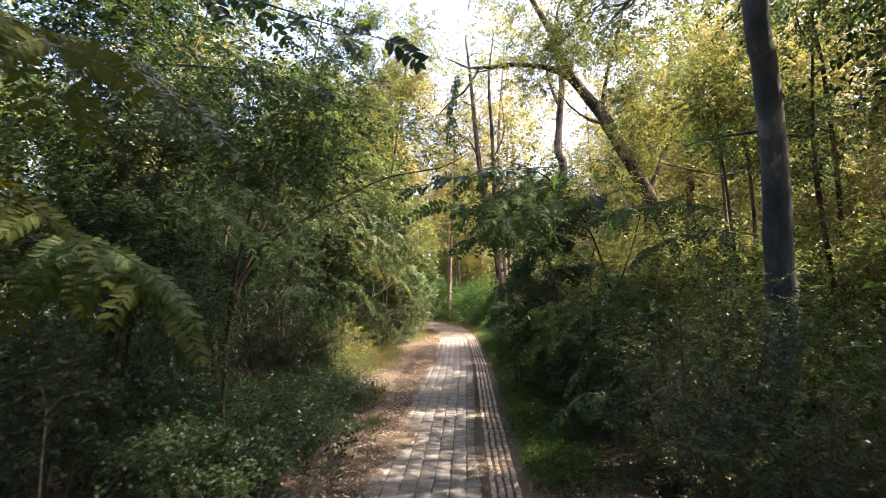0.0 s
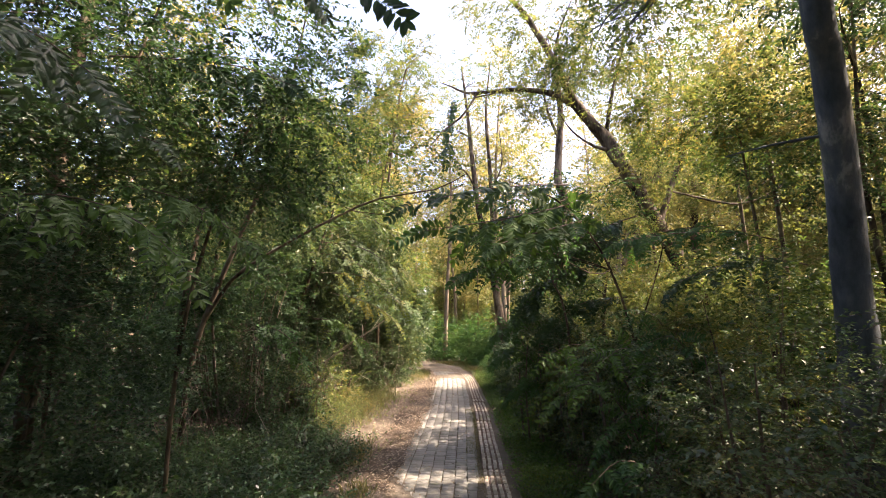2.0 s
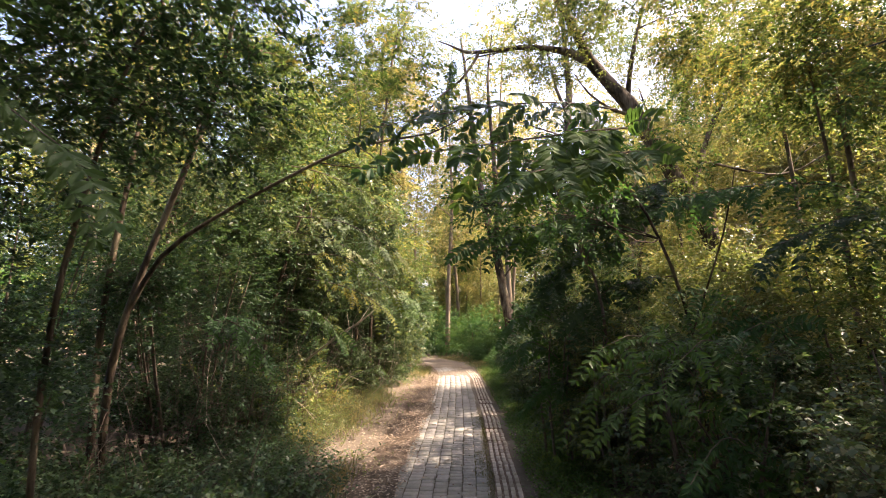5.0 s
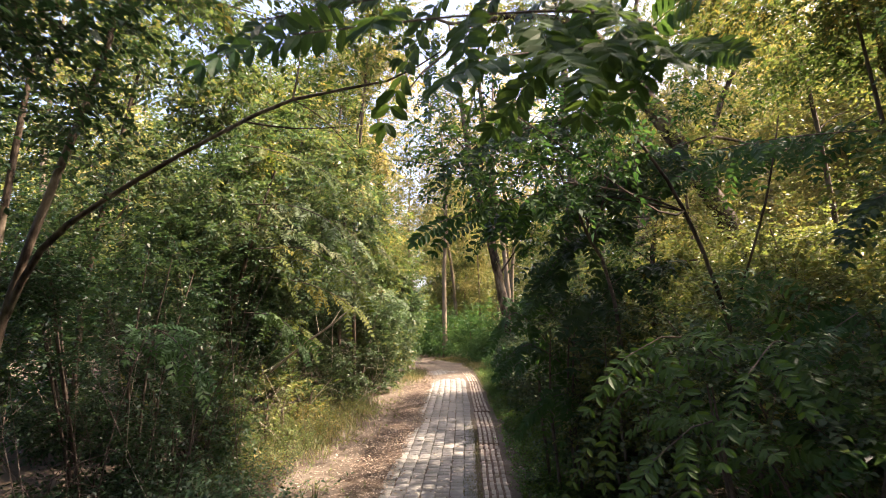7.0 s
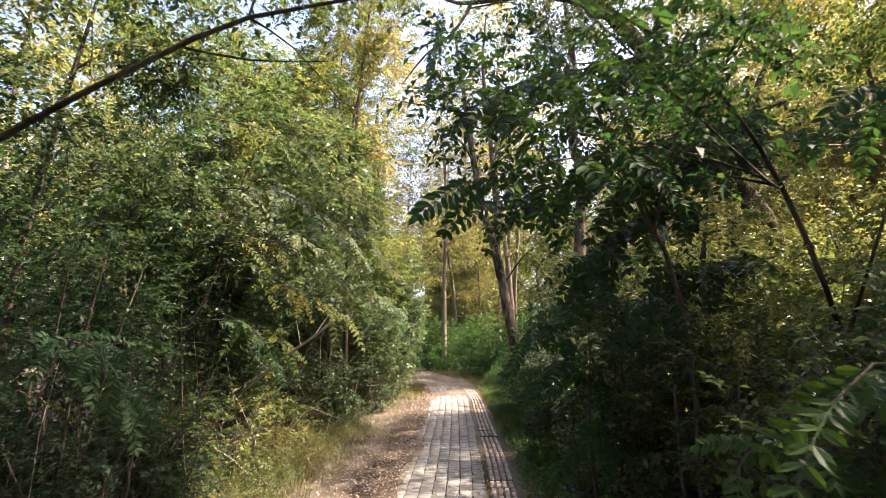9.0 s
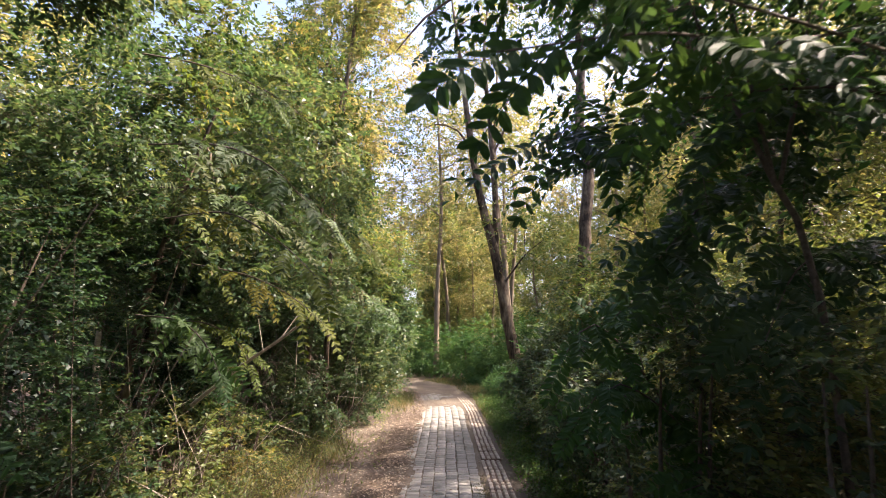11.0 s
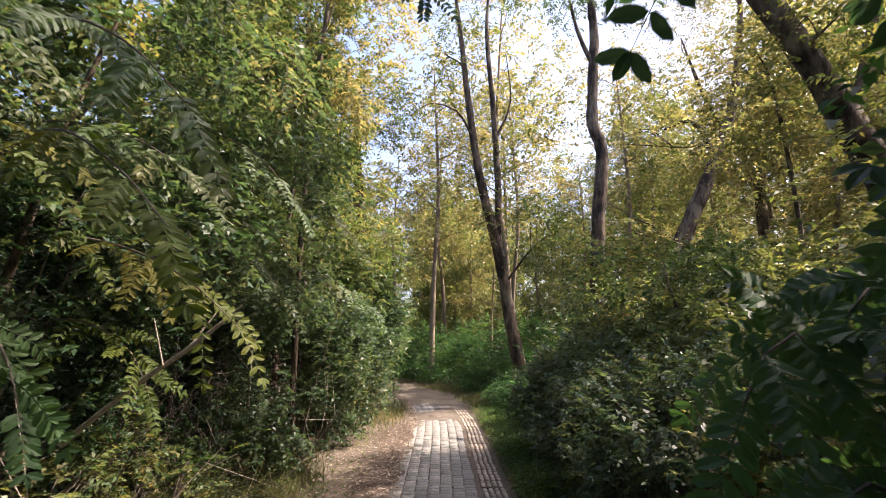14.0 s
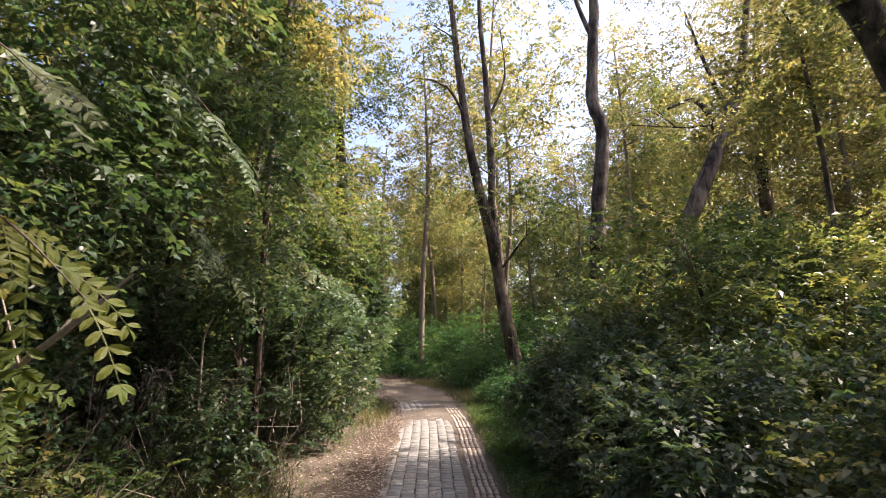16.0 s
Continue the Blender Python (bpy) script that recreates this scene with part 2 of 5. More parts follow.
def frond_mesh(rng, start, way, length, pairs, leaf, slim, droop, face):
    """One feathered compound leaf: oval leaflets grown onto a bending stalk, a single piece."""
    way = unit(way)
    n = pairs + 1
    s = np.linspace(0, 1, n)
    mid = start + way * length * s[:, None] - np.array([0, 0, 1.0]) * (droop * length * s ** 2)[:, None]
    tan = unit(np.gradient(mid, axis=0))
    side = unit(np.cross(tan, np.array([0, 0, 0.6]) + face + 0.28 * rng.normal(size=3)))
    up = np.cross(side, tan)
    r = (0.0028 * (1.2 - s))[:, None]
    v = [np.stack([mid + side * r, mid - side * r, mid - up * r], 1).reshape(-1, 3)]
    q = []
    for i in range(n - 1):
        for a, b in ((0, 1), (1, 2), (2, 0)):
            q.append((3 * i + a, 3 * i + b, 3 * i + 3 + b, 3 * i + 3 + a))
    o = 3 * n
    spots = [(i, g) for i in range(1, n) for g in (1, -1)] + [(n - 1, 0)]
    for i, g in spots:
        d = unit(side[i] * g * 0.95 + tan[i] * (0.45 if g else 1.0) + 0.13 * rng.normal(size=3) - np.array([0, 0, 0.25 * abs(g)]))
        nn = unit(up[i] + 0.25 * rng.normal(size=3))
        sd = unit(np.cross(nn, d))
        nn = np.cross(d, sd)
        L = leaf * rng.uniform(0.85, 1.12) * (0.75 + 0.5 * math.sin(math.pi * min(1, 0.15 + 0.75 * i / n)))
        W = L * slim * 0.5
        root = 3 * i + (0 if g > 0 else 1)
        b0 = mid[i]
        edge = ((0.16, 0.62, 0.1), (0.45, 1.0, 0.22), (0.8, 0.78, 0.16))
        v.append(np.array([b0 + d * L * e + sd * W * w + nn * W * h for e, w, h in edge] + [b0 + d * L - nn * L * 0.1]
                          + [b0 + d * L * e - sd * W * w + nn * W * h for e, w, h in edge[::-1]] + [b0 + d * L * 0.5 - nn * W * 0.06]))
        q += [(root, o, o + 1, o + 7), (o + 7, o + 1, o + 2, o + 3), (root, o + 7, o + 5, o + 6), (o + 7, o + 3, o + 4, o + 5)]
        o += 8
    faces = [tuple(dict.fromkeys(f)) for f in q]
    me = bpy.data.meshes.new("frond")
    return np.vstack(v), faces, me


# ---------- the plan: the paved way and what stays clear of it ----------
STRIP = np.array([(-6, -0.1), (0, 0.28), (4.4, 0.51), (6.3, 0.59), (8.0, 0.67), (10.8, 0.80), (12.8, 0.86), (15.0, 0.92), (17.3, 0.97),
                  (19.7, 0.86), (21.5, 0.62), (23.0, 0.3), (24.5, -0.3), (26.0, -1.25), (28.5, -3.0), (32.0, -6.0), (40.0, -13.0)])


def strip_x(y):
    """Middle of the ribbed guide strip at y."""
    t = np.asarray(y, float)
    return (np.interp(t - 0.5, STRIP[:, 0], STRIP[:, 1]) + np.interp(t, STRIP[:, 0], STRIP[:, 1]) + np.interp(t + 0.5, STRIP[:, 0], STRIP[:, 1])) / 3


def is_clear(p, low=1.75):
    """True where a leaf may be: not over the way at head height, nor close to where one walks."""
    s = strip_x(p[:, 1])
    left = s - np.interp(p[:, 1], [0, 4, 8, 10, 12, 13.5, 18, 30], [1.5, 1.6, 1.85, 2.25, 1.95, 1.6, 1.35, 1.2])
    right = s + np.interp(p[:, 1], [0, 5, 9, 14, 20], [0.5, 0.28, 0.3, 0.3, 0.5])
    way = (p[:, 0] > left) & (p[:, 0] < right)
    lowlim = np.interp(p[:, 1], [0, 8, 9, 14, 20, 30], [2.05, 2.05, low, low, 2.3, 2.6])
    inner = (p[:, 0] > s - 1.05) & (p[:, 0] < right)
    verge = np.interp(p[:, 1], [0, 9, 12, 14, 20], [0.9, 1.0, 0.9, 0.35, 0.3])
    return ~((inner & (p[:, 2] < lowlim)) | (way & (p[:, 2] < verge)))


def gaps(p, scale, seed):
    """A smooth field in -1..1 that breaks crowns up into clumps and holes."""
    q = p * scale + seed * 3.7
    return (np.sin(q[:, 0] * 1.7 + 1.3 * np.sin(q[:, 1])) + np.sin(q[:, 1] * 1.9 + 1.1 * np.sin(q[:, 2] * 1.2)) + np.sin(q[:, 2] * 2.1 + 1.2 * np.sin(q[:, 0]))) / 3


def blob_sprays(rng, blob, n, clump=1.1, cut=-0.1, shell=0.45):
    """Twig starts and ways within an uneven ellipsoid, denser outwards and gathered in clumps."""
    cx, cy, cz, rx, ry, rz = blob
    d = unit(rng.normal(size=(n * 4, 3)))
    r = shell + (1 - shell) * rng.uniform(size=(n * 4, 1)) ** 0.6
    r *= 1 + 0.22 * gaps(d * 2.3, 1.0, cx + cy)[:, None]
    p = np.array([cx, cy, cz]) + d * r * np.array([rx, ry, rz])
    g = gaps(p, clump * 2.2, cx * 0.7 + cz)
    ok = (g + 0.22 * rng.normal(size=len(p)) > cut) & (p[:, 2] > 0.06) & is_clear(p)
    p, d = p[ok][:n], d[ok][:n]
    return p, unit(d * np.array([1, 1, 0.5]) + 0.55 * rng.normal(size=d.shape))


def plant(name, label, category, base, trunk, limbs, blobs, leaf_mat, leaf=0.05, slim=0.5, k=9, twig=0.3, droop=0.3, clump=1.1, cut=-0.1, bark=None,
          group="", seed=1, branching=3, up=1.0, sides=9, shell=0.45, stem_name="trunk", crown_name="crown", limb_r=0.03, with_twigs=True, shoots=0):
    """A tree or shrub: tapered stems, limbs that run into each mass of leaves, and the leaves on their twigs. blobs: x, y, z, rx, ry, rz, twigs."""
    rng = np.random.default_rng(seed)
    bark = bark or BARK
    root = thing(name, base, label, category, group)
    o = np.array(base, float)
    stems = trunk if trunk and isinstance(trunk[0][0], (tuple, list)) else ([trunk] if trunk else [])
    for s in stems:
        v, q = tube(s, sides, rng=rng)
        part(stem_name, quad_mesh(stem_name, v - o, q, bark, True), root)
    for s in limbs:
        v, q = tube(s, max(5, sides - 3), rng=rng)
        part("limb", quad_mesh("limb", v - o, q, bark, True), root)
    axis = np.vstack([smooth_line(s) for s in stems + list(limbs)]) if stems or limbs else np.array([[*base, 0.02]])
    leaves, twigs = [], []
    for b in blobs:
        c, n = np.array(b[:3]), int(b[6])
        p, w = blob_sprays(rng, b[:6], int(n * 0.55), clump, cut, shell)
        for _ in range(8):      # lumps of their own, some standing out
            dd = unit(rng.normal(size=3)) * rng.uniform(0.6, 1.1) * np.array(b[3:6])
            f = rng.uniform(0.26, 0.5)
            p2, w2 = blob_sprays(rng, (*(c + dd), b[3] * f, b[4] * f, b[5] * f * 0.8), max(4, int(n * 0.09)), clump, cut, 0.2)
            p, w = np.vstack([p, p2]), np.vstack([w, w2])
        if not len(p):
            continue
        L = twig * rng.uniform(0.6, 1.35, size=len(p))
        tips = p + w * L[:, None]
        ok = is_clear(tips)
        p, w, L = p[ok], w[ok], L[ok]
        if not len(p):
            continue
        lv, tw = sprays(rng, p, w, L, k, leaf, slim, droop, up)
        leaves.append(lv)
        twigs.append(tw)
        if shoots:      # long new shoots that stand out of the mass
            hi = p[p[:, 2] > c[2] + 0.1 * b[5]]
            hi = hi[rng.integers(0, len(hi), shoots)] if len(hi) else hi
            if len(hi):
                w2 = unit(unit(hi - c) * np.array([1, 1, 0.3]) + np.array([0, 0, 0.9]) + 0.4 * rng.normal(size=hi.shape))
                L2 = twig * rng.uniform(2.0, 3.6, len(hi))
                ok = is_clear(hi + w2 * L2[:, None]) & is_clear(hi + w2 * L2[:, None] * 0.6)
                if ok.any():
                    lv, tw = sprays(rng, hi[ok], w2[ok], L2[ok], k * 2, leaf * 1.1, slim, 0.3, up)
                    leaves.append(lv)
                    twigs.append(tw)
        # a limb into this mass, with branches out of it
        if branching:
            below = axis[axis[:, 2] < max(c[2], axis[0, 2] + 0.2)]
            below = below if len(below) else axis
            a = below[np.argmin(np.linalg.norm(below[:, :3] - c - np.array([0, 0, -0.3 * b[5]]), axis=1))]
            r0 = min(a[3] * 0.6, limb_r)
            mid = (a[:3] + c) / 2 + rng.normal(size=3) * 0.12 * np.linalg.norm(c - a[:3])
            main = [(*a[:3], r0), (*mid, r0 * 0.75), (*c, r0 * 0.5), (*(c + (c - mid) * 0.6), r0 * 0.25)]
            pieces = [tube(main, 5, 0.04, 0.3, rng)]
            ml = smooth_line(main, 0.3)
            for t in rng.choice(len(p), min(len(p), branching), replace=False):
                s = ml[rng.integers(len(ml) // 3, len(ml))]
                m2 = (s[:3] + p[t]) / 2 + rng.normal(size=3) * 0.1 + np.array([0, 0, 0.08])
                pieces.append(tube([(*s[:3], s[3] * 0.7), (*m2, s[3] * 0.45), (*p[t], s[3] * 0.2)], 4, 0.0, 0.4, rng))
            v, q = join(pieces)
            part("branch", quad_mesh("branch", v - o, q, bark, True), root)
    if leaves:
        v, q = join(leaves)
        tagged(part(crown_name, quad_mesh(crown_name, v - o, q, leaf_mat), root), kind="stuff")
        if with_twigs:
            v, q = join(twigs)
            tagged(part("twig_work", quad_mesh("twig_work", v - o, q, TWIG), root), kind="stuff")
    return root


def spray_branch(name, label, line, leaf_mat, fronds, frond_len, leaf, face=(0, -0.7, 0), pairs=9, droop=0.35, seed=1, lean=(0, 0, -0.15), from_t=0.15, slim=0.46):
    """A bough of compound leaves: a thin stem with feathered fronds of oval leaflets."""
    rng = np.random.default_rng(seed)
    o = np.array(line[0][:3], float)
    root = thing(name, tuple(o), label, "branch")
    v, q = tube(line, 6, 0.03, 0.1, rng)
    part("stem", quad_mesh("stem", v - o, q, TWIG, True), root)
    sl = smooth_line(line, 0.05)
    for i in range(fronds):
        t = from_t + (1 - from_t) * (i + 0.5) / fronds
        s = sl[min(len(sl) - 1, int(t * (len(sl) - 1)))]
        d = unit(np.gradient(sl[:, :3], axis=0))[min(len(sl) - 1, int(t * (len(sl) - 1)))]
        side = unit(np.cross(d, np.array([0, 0, 1.0]))) * (1 if i % 2 else -1)
        w = unit(d * 0.55 + side * rng.uniform(0.35, 1.0) + np.array(lean) + 0.35 * rng.normal(size=3))
        if i == fronds - 1:
            w = d
        fv, ff, me = frond_mesh(rng, s[:3], w, frond_len * rng.uniform(0.6, 1.2), pairs + int(rng.integers(-2, 2)), leaf * rng.uniform(0.85, 1.1), slim, droop * rng.uniform(0.5, 1.6), np.array(face))
        me.from_pydata((fv - o).tolist(), [], ff)
        me.materials.append(leaf_mat)
        part("frond", me, root)
    return root


# ---------- ground ----------
def ground_sheet():
    ys = np.concatenate([[-1500, -300, -80, -30], np.arange(-12, 34, 0.25), [36, 40, 50, 80, 200, 600, 1500]])
    xs = np.concatenate([[-1500, -300, -60, -25], np.arange(-9, -2, 0.25), np.arange(-2, 2, 0.1), np.arange(2, 9.01, 0.25), [12, 25, 60, 300, 1500]])
    X, Y = np.meshgrid(xs, ys)
    away = np.abs(X - strip_x(Y) + 0.45)
    P = np.stack([X.ravel(), Y.ravel(), np.zeros(X.size)], 1)
    rough = gaps(P, 1.3, 2.0) * 0.05 + gaps(P, 4.1, 5.0) * 0.02
    rise = np.clip((away.ravel() - 0.75) / 1.5, 0, 1)
    P[:, 2] = -0.035 + rise * (0.06 + rough)
    off = X.ravel() - strip_x(Y).ravel()
    silt = np.clip((-off - 0.97 + 0.12 * gaps(P, 2.7, 9.0)) / 0.12, 0, 1) * np.clip((1.9 + off) / 0.5, 0, 1)      # soil washed over the paving's edge
    P[:, 2] = np.maximum(P[:, 2], -0.035 + silt * (0.043 + 0.006 * gaps(P, 5.0, 3.0)))
    w = len(xs)
    i = np.arange(len(ys) - 1)[:, None] * w
    j = np.arange(w - 1)[None]
    q = np.stack([i + j, i + j + 1, i + j + w + 1, i + j + w], -1).reshape(-1, 4)
    return tagged(new("ground", quad_mesh("ground", P, q, SOIL, True)), "bare brown woodland soil beside the paved way", "ground", kind="structure")


ground_sheet()

# ---------- trees along the way ----------
plant("locust_tree", "tall straight grey-barked tree trunk among dark shrubs", "tree", (3.05, 4.75, -0.05),
      [(3.1, 4.85, -0.1, 0.17), (3.08, 4.83, 1.0, 0.135), (3.07, 4.8, 1.8, 0.122), (2.92, 4.6, 2.89, 0.11), (2.74, 4.4, 3.58, 0.1), (2.62, 4.3, 4.02, 0.095), (2.5, 4.2, 7.5, 0.07), (2.6, 4.3, 9.5, 0.03)],
      [[(2.9, 4.58, 3.0, 0.014), (2.55, 4.8, 2.98, 0.009), (2.3, 5.0, 2.95, 0.004)]],
      # Several of these crowns are added out of view to shade the left bank.
      [(3.6, 4.6, 8.0, 2.0, 2.0, 1.4, 1300), (2.8, 6.6, 7.6, 1.8, 1.7, 1.1, 1000), (2.7, 8.0, 5.9, 1.2, 1.2, 0.7, 560), (2.6, 6.1, 5.9, 1.3, 1.2, 0.6, 560), (3.3, 6.7, 7.1, 1.0, 1.4, 0.4, 500), (3.2, 8.7, 7.5, 1.1, 1.2, 0.5, 560)], LEAF_LOCUST, 0.06, seed=11, bark=BARK_GREY, sides=14, limb_r=0.04)

plant("leaning_tree", "dark leaning tree with forked trunk and long bare limb", "tree", (6.6, 13.0, -0.1),
      [(6.6, 13.0, -0.15, 0.24), (5.95, 12.7, 1.9, 0.2), (5.3, 12.6, 3.2, 0.175), (4.87, 12.55, 3.95, 0.165), (4.55, 12.5, 4.55, 0.15), (4.15, 12.5, 5.25, 0.15), (3.82, 12.5, 5.85, 0.155), (3.55, 12.5, 6.15, 0.13), (3.2, 12.5, 6.6, 0.12), (3.0, 12.5, 6.95, 0.1), (2.66, 12.5, 7.75, 0.085), (2.05, 12.5, 8.85, 0.065), (1.5, 12.5, 9.6, 0.045), (1.2, 12.6, 10.5, 0.02)],
      [[(3.17, 12.5, 6.63, 0.09), (2.75, 12.5, 6.9, 0.08), (2.25, 12.5, 7.02, 0.06), (1.65, 12.5, 7.05, 0.048), (1.1, 12.5, 6.98, 0.042), (0.6, 12.5, 6.95, 0.034), (0.25, 12.5, 7.1, 0.018), (0.0, 12.5, 7.2, 0.008)],
       [(0.83, 12.5, 6.95, 0.032), (0.72, 12.45, 6.7, 0.028), (0.45, 12.4, 6.3, 0.022), (0.05, 12.35, 5.95, 0.016), (-0.34, 12.3, 5.42, 0.008)],
       [(3.81, 12.5, 5.9, 0.06), (3.95, 12.4, 6.9, 0.04), (4.3, 12.2, 8.4, 0.02)],
       [(3.95, 12.5, 5.6, 0.05), (3.5, 12.4, 5.65, 0.03), (3.0, 12.3, 5.95, 0.02), (2.7, 12.2, 6.3, 0.008)],
       [(2.66, 12.5, 7.75, 0.04), (2.75, 12.4, 8.4, 0.028), (3.1, 12.3, 9.3, 0.012)],
       [(4.95, 12.6, 3.85, 0.08), (5.3, 12.7, 4.7, 0.06), (5.6, 12.8, 5.4, 0.05), (6.25, 12.9, 6.6, 0.03)]],
      [(4.9, 12.3, 7.7, 1.9, 1.7, 1.6, 620), (6.9, 13.7, 6.6, 1.6, 1.2, 1.3, 420), (6.8, 10.9, 7.8, 1.5, 1.4, 0.6, 320), (7.2, 13.4, 8.3, 1.5, 1.5, 0.6, 320), (2.54, 12.5, 8.44, 1.0, 1.2, 1.0, 320), (1.37, 12.6, 9.61, 1.2, 1.2, 1.0, 220), (3.0, 12.2, 7.3, 0.7, 0.7, 0.6, 110), (2.2, 12.3, 6.6, 0.6, 0.5, 0.4, 60), (1.47, 12.5, 6.95, 0.8, 0.6, 0.4, 70), (4.5, 12.2, 4.9, 0.6, 0.5, 0.6, 90), (8.01, 12.7, 4.92, 1.6, 1.8, 1.6, 380)],
      LEAF_LIME, 0.075, slim=0.55, k=10, twig=0.34, seed=12, sides=14, cut=0.05)

plant("twin_trunk_tree", "slender tree with two curving dark trunks at the bend", "tree", (2.5, 20.0, -0.1),
      [[(2.55, 20, -0.15, 0.2), (2.43, 20.0, 0.62, 0.17), (2.21, 20.0, 1.87, 0.15), (2.1, 20.0, 2.65, 0.14), (1.86, 20.0, 3.97, 0.13), (1.49, 20.0, 5.61, 0.11), (1.24, 20.0, 7.46, 0.09), (1.01, 20.0, 9.71, 0.06), (0.8, 20, 11.5, 0.03)],
       [(2.02, 20.0, 3.1, 0.1), (1.93, 20.03, 4.0, 0.095), (1.95, 20.0, 5.34, 0.085), (1.86, 20.0, 7.47, 0.07), (1.73, 20.0, 9.73, 0.05), (1.9, 20, 11.6, 0.02)]],
      [[(1.36, 20, 6.6, 0.04), (0.9, 19.8, 7.3, 0.03), (0.2, 19.6, 7.4, 0.018), (-0.3, 19.5, 7.0, 0.006)],
       [(1.9, 20, 6.6, 0.035), (2.3, 19.9, 7.6, 0.025), (2.2, 19.8, 8.9, 0.01)],
       [(2.1, 20, 2.9, 0.035), (2.7, 19.8, 3.7, 0.02), (3.2, 19.7, 4.1, 0.008)]],
      [(1.2, 20, 10.8, 1.6, 1.4, 1.2, 200), (2.0, 20, 5.4, 0.7, 0.8, 1.6, 90), (0.1, 19.6, 7.4, 0.6, 0.5, 0.4, 35), (0.7, 19.8, 8.8, 0.5, 0.5, 1.2, 80), (2.7, 19.8, 4.2, 0.8, 0.8, 0.8, 120)], LEAF_LOCUST, 0.085, k=9, twig=0.35, seed=13, sides=10, cut=0.1)

plant("bent_trunk_tree", "upright tree with a kinked ivy-clad trunk", "tree", (4.1, 19.5, -0.1),
      [(4.1, 19.5, -0.15, 0.24), (4.16, 19.5, 1.36, 0.2), (4.27, 19.5, 3.88, 0.17), (4.5, 19.5, 6.1, 0.15), (4.3, 19.5, 6.85, 0.14), (4.4, 19.5, 8.57, 0.12), (4.45, 19.5, 9.46, 0.11), (4.3, 19.5, 12, 0.06)],
      [[(4.4, 19.5, 8.4, 0.06), (4.0, 19.4, 9.3, 0.05), (3.7, 19.3, 10.6, 0.02)]],
      [(4.3, 19.4, 2.2, 0.75, 0.7, 1.7, 420), (3.6, 19.4, 10.6, 1.2, 1.2, 0.9, 200), (5.4, 19.6, 11.0, 1.5, 1.3, 1.2, 280)], LEAF_SHRUB, 0.085, k=9, twig=0.3, seed=14, sides=11, cut=0.0, shell=0.25)

plant("leaning_tree", "dark leaning tree with a curved trunk and yellowing crown", "tree", (5.6, 20.5, -0.1),
      [(5.5, 20.5, -0.15, 0.27), (5.9, 20.5, 1.9, 0.23), (6.35, 20.5, 3.1, 0.21), (7.28, 20.5, 4.96, 0.2), (8.0, 20.5, 6.45, 0.16), (8.6, 20.5, 8.15, 0.12), (8.99, 20.5, 10.26, 0.08), (9.1, 20.5, 12, 0.04)],
      [[(7.84, 20.5, 6.5, 0.09), (7.67, 20.5, 6.97, 0.08), (7.31, 20.5, 7.4, 0.06), (6.55, 20.4, 7.1, 0.03)], [(8.2, 20.5, 7.0, 0.07), (7.6, 20.4, 8.4, 0.05), (7.2, 20.4, 9.8, 0.02)],
       [(6.6, 20.5, 3.6, 0.05), (6.0, 20.3, 4.4, 0.035), (5.4, 20.2, 4.6, 0.012)]],
      [(7.2, 20.4, 9.6, 1.6, 1.5, 1.6, 130), (8.8, 20.4, 11.2, 1.6, 1.5, 1.2, 380), (6.2, 20.8, 6.8, 1.2, 1.2, 1.0, 80), (9.9, 20.9, 8.5, 1.4, 1.3, 1.6, 380), (5.4, 20.4, 4.3, 0.8, 0.8, 0.7, 120)], LEAF_YELLOW, 0.085, k=9, twig=0.36, seed=15, sides=11, cut=0.05)

plant("straight_tree", "distant tree with a straight dark trunk and yellow crown", "tree", (11.2, 24, -0.1),
      [(11.2, 24, -0.15, 0.24), (11.35, 24, 4.9, 0.19), (11.39, 24, 7.64, 0.17), (11.56, 24, 10.6, 0.12), (11.8, 24, 12.7, 0.06)], [],
      [(11.5, 24, 11.2, 2.2, 2.0, 1.9, 700), (12.8, 24, 8.2, 1.6, 1.6, 1.5, 480), (10.2, 23.6, 7.0, 1.2, 1.3, 1.6, 420)], LEAF_YELLOW, 0.1, k=8, twig=0.4, seed=16, sides=9)

plant("slim_tree", "slim dark trunk half hidden in light green leaves", "tree", (-1.7, 20, -0.1),
      [(-1.75, 20, -0.15, 0.2), (-1.68, 20.0, 1.89, 0.16), (-1.56, 20.0, 3.43, 0.14), (-1.55, 20.0, 5.03, 0.12), (-1.67, 20.0, 6.7, 0.09), (-1.6, 20, 8.6, 0.04)], [],
      [(-2.3, 19.6, 4.9, 1.3, 1.3, 1.2, 520), (-1.5, 19.6, 7.3, 1.3, 1.3, 1.2, 420), (-3.2, 19.4, 6.7, 1.5, 1.5, 1.5, 560), (-2.0, 19.0, 2.7, 1.1, 1.2, 1.0, 420)], LEAF_LOCUST, 0.085, k=9, twig=0.35, seed=17, sides=10)

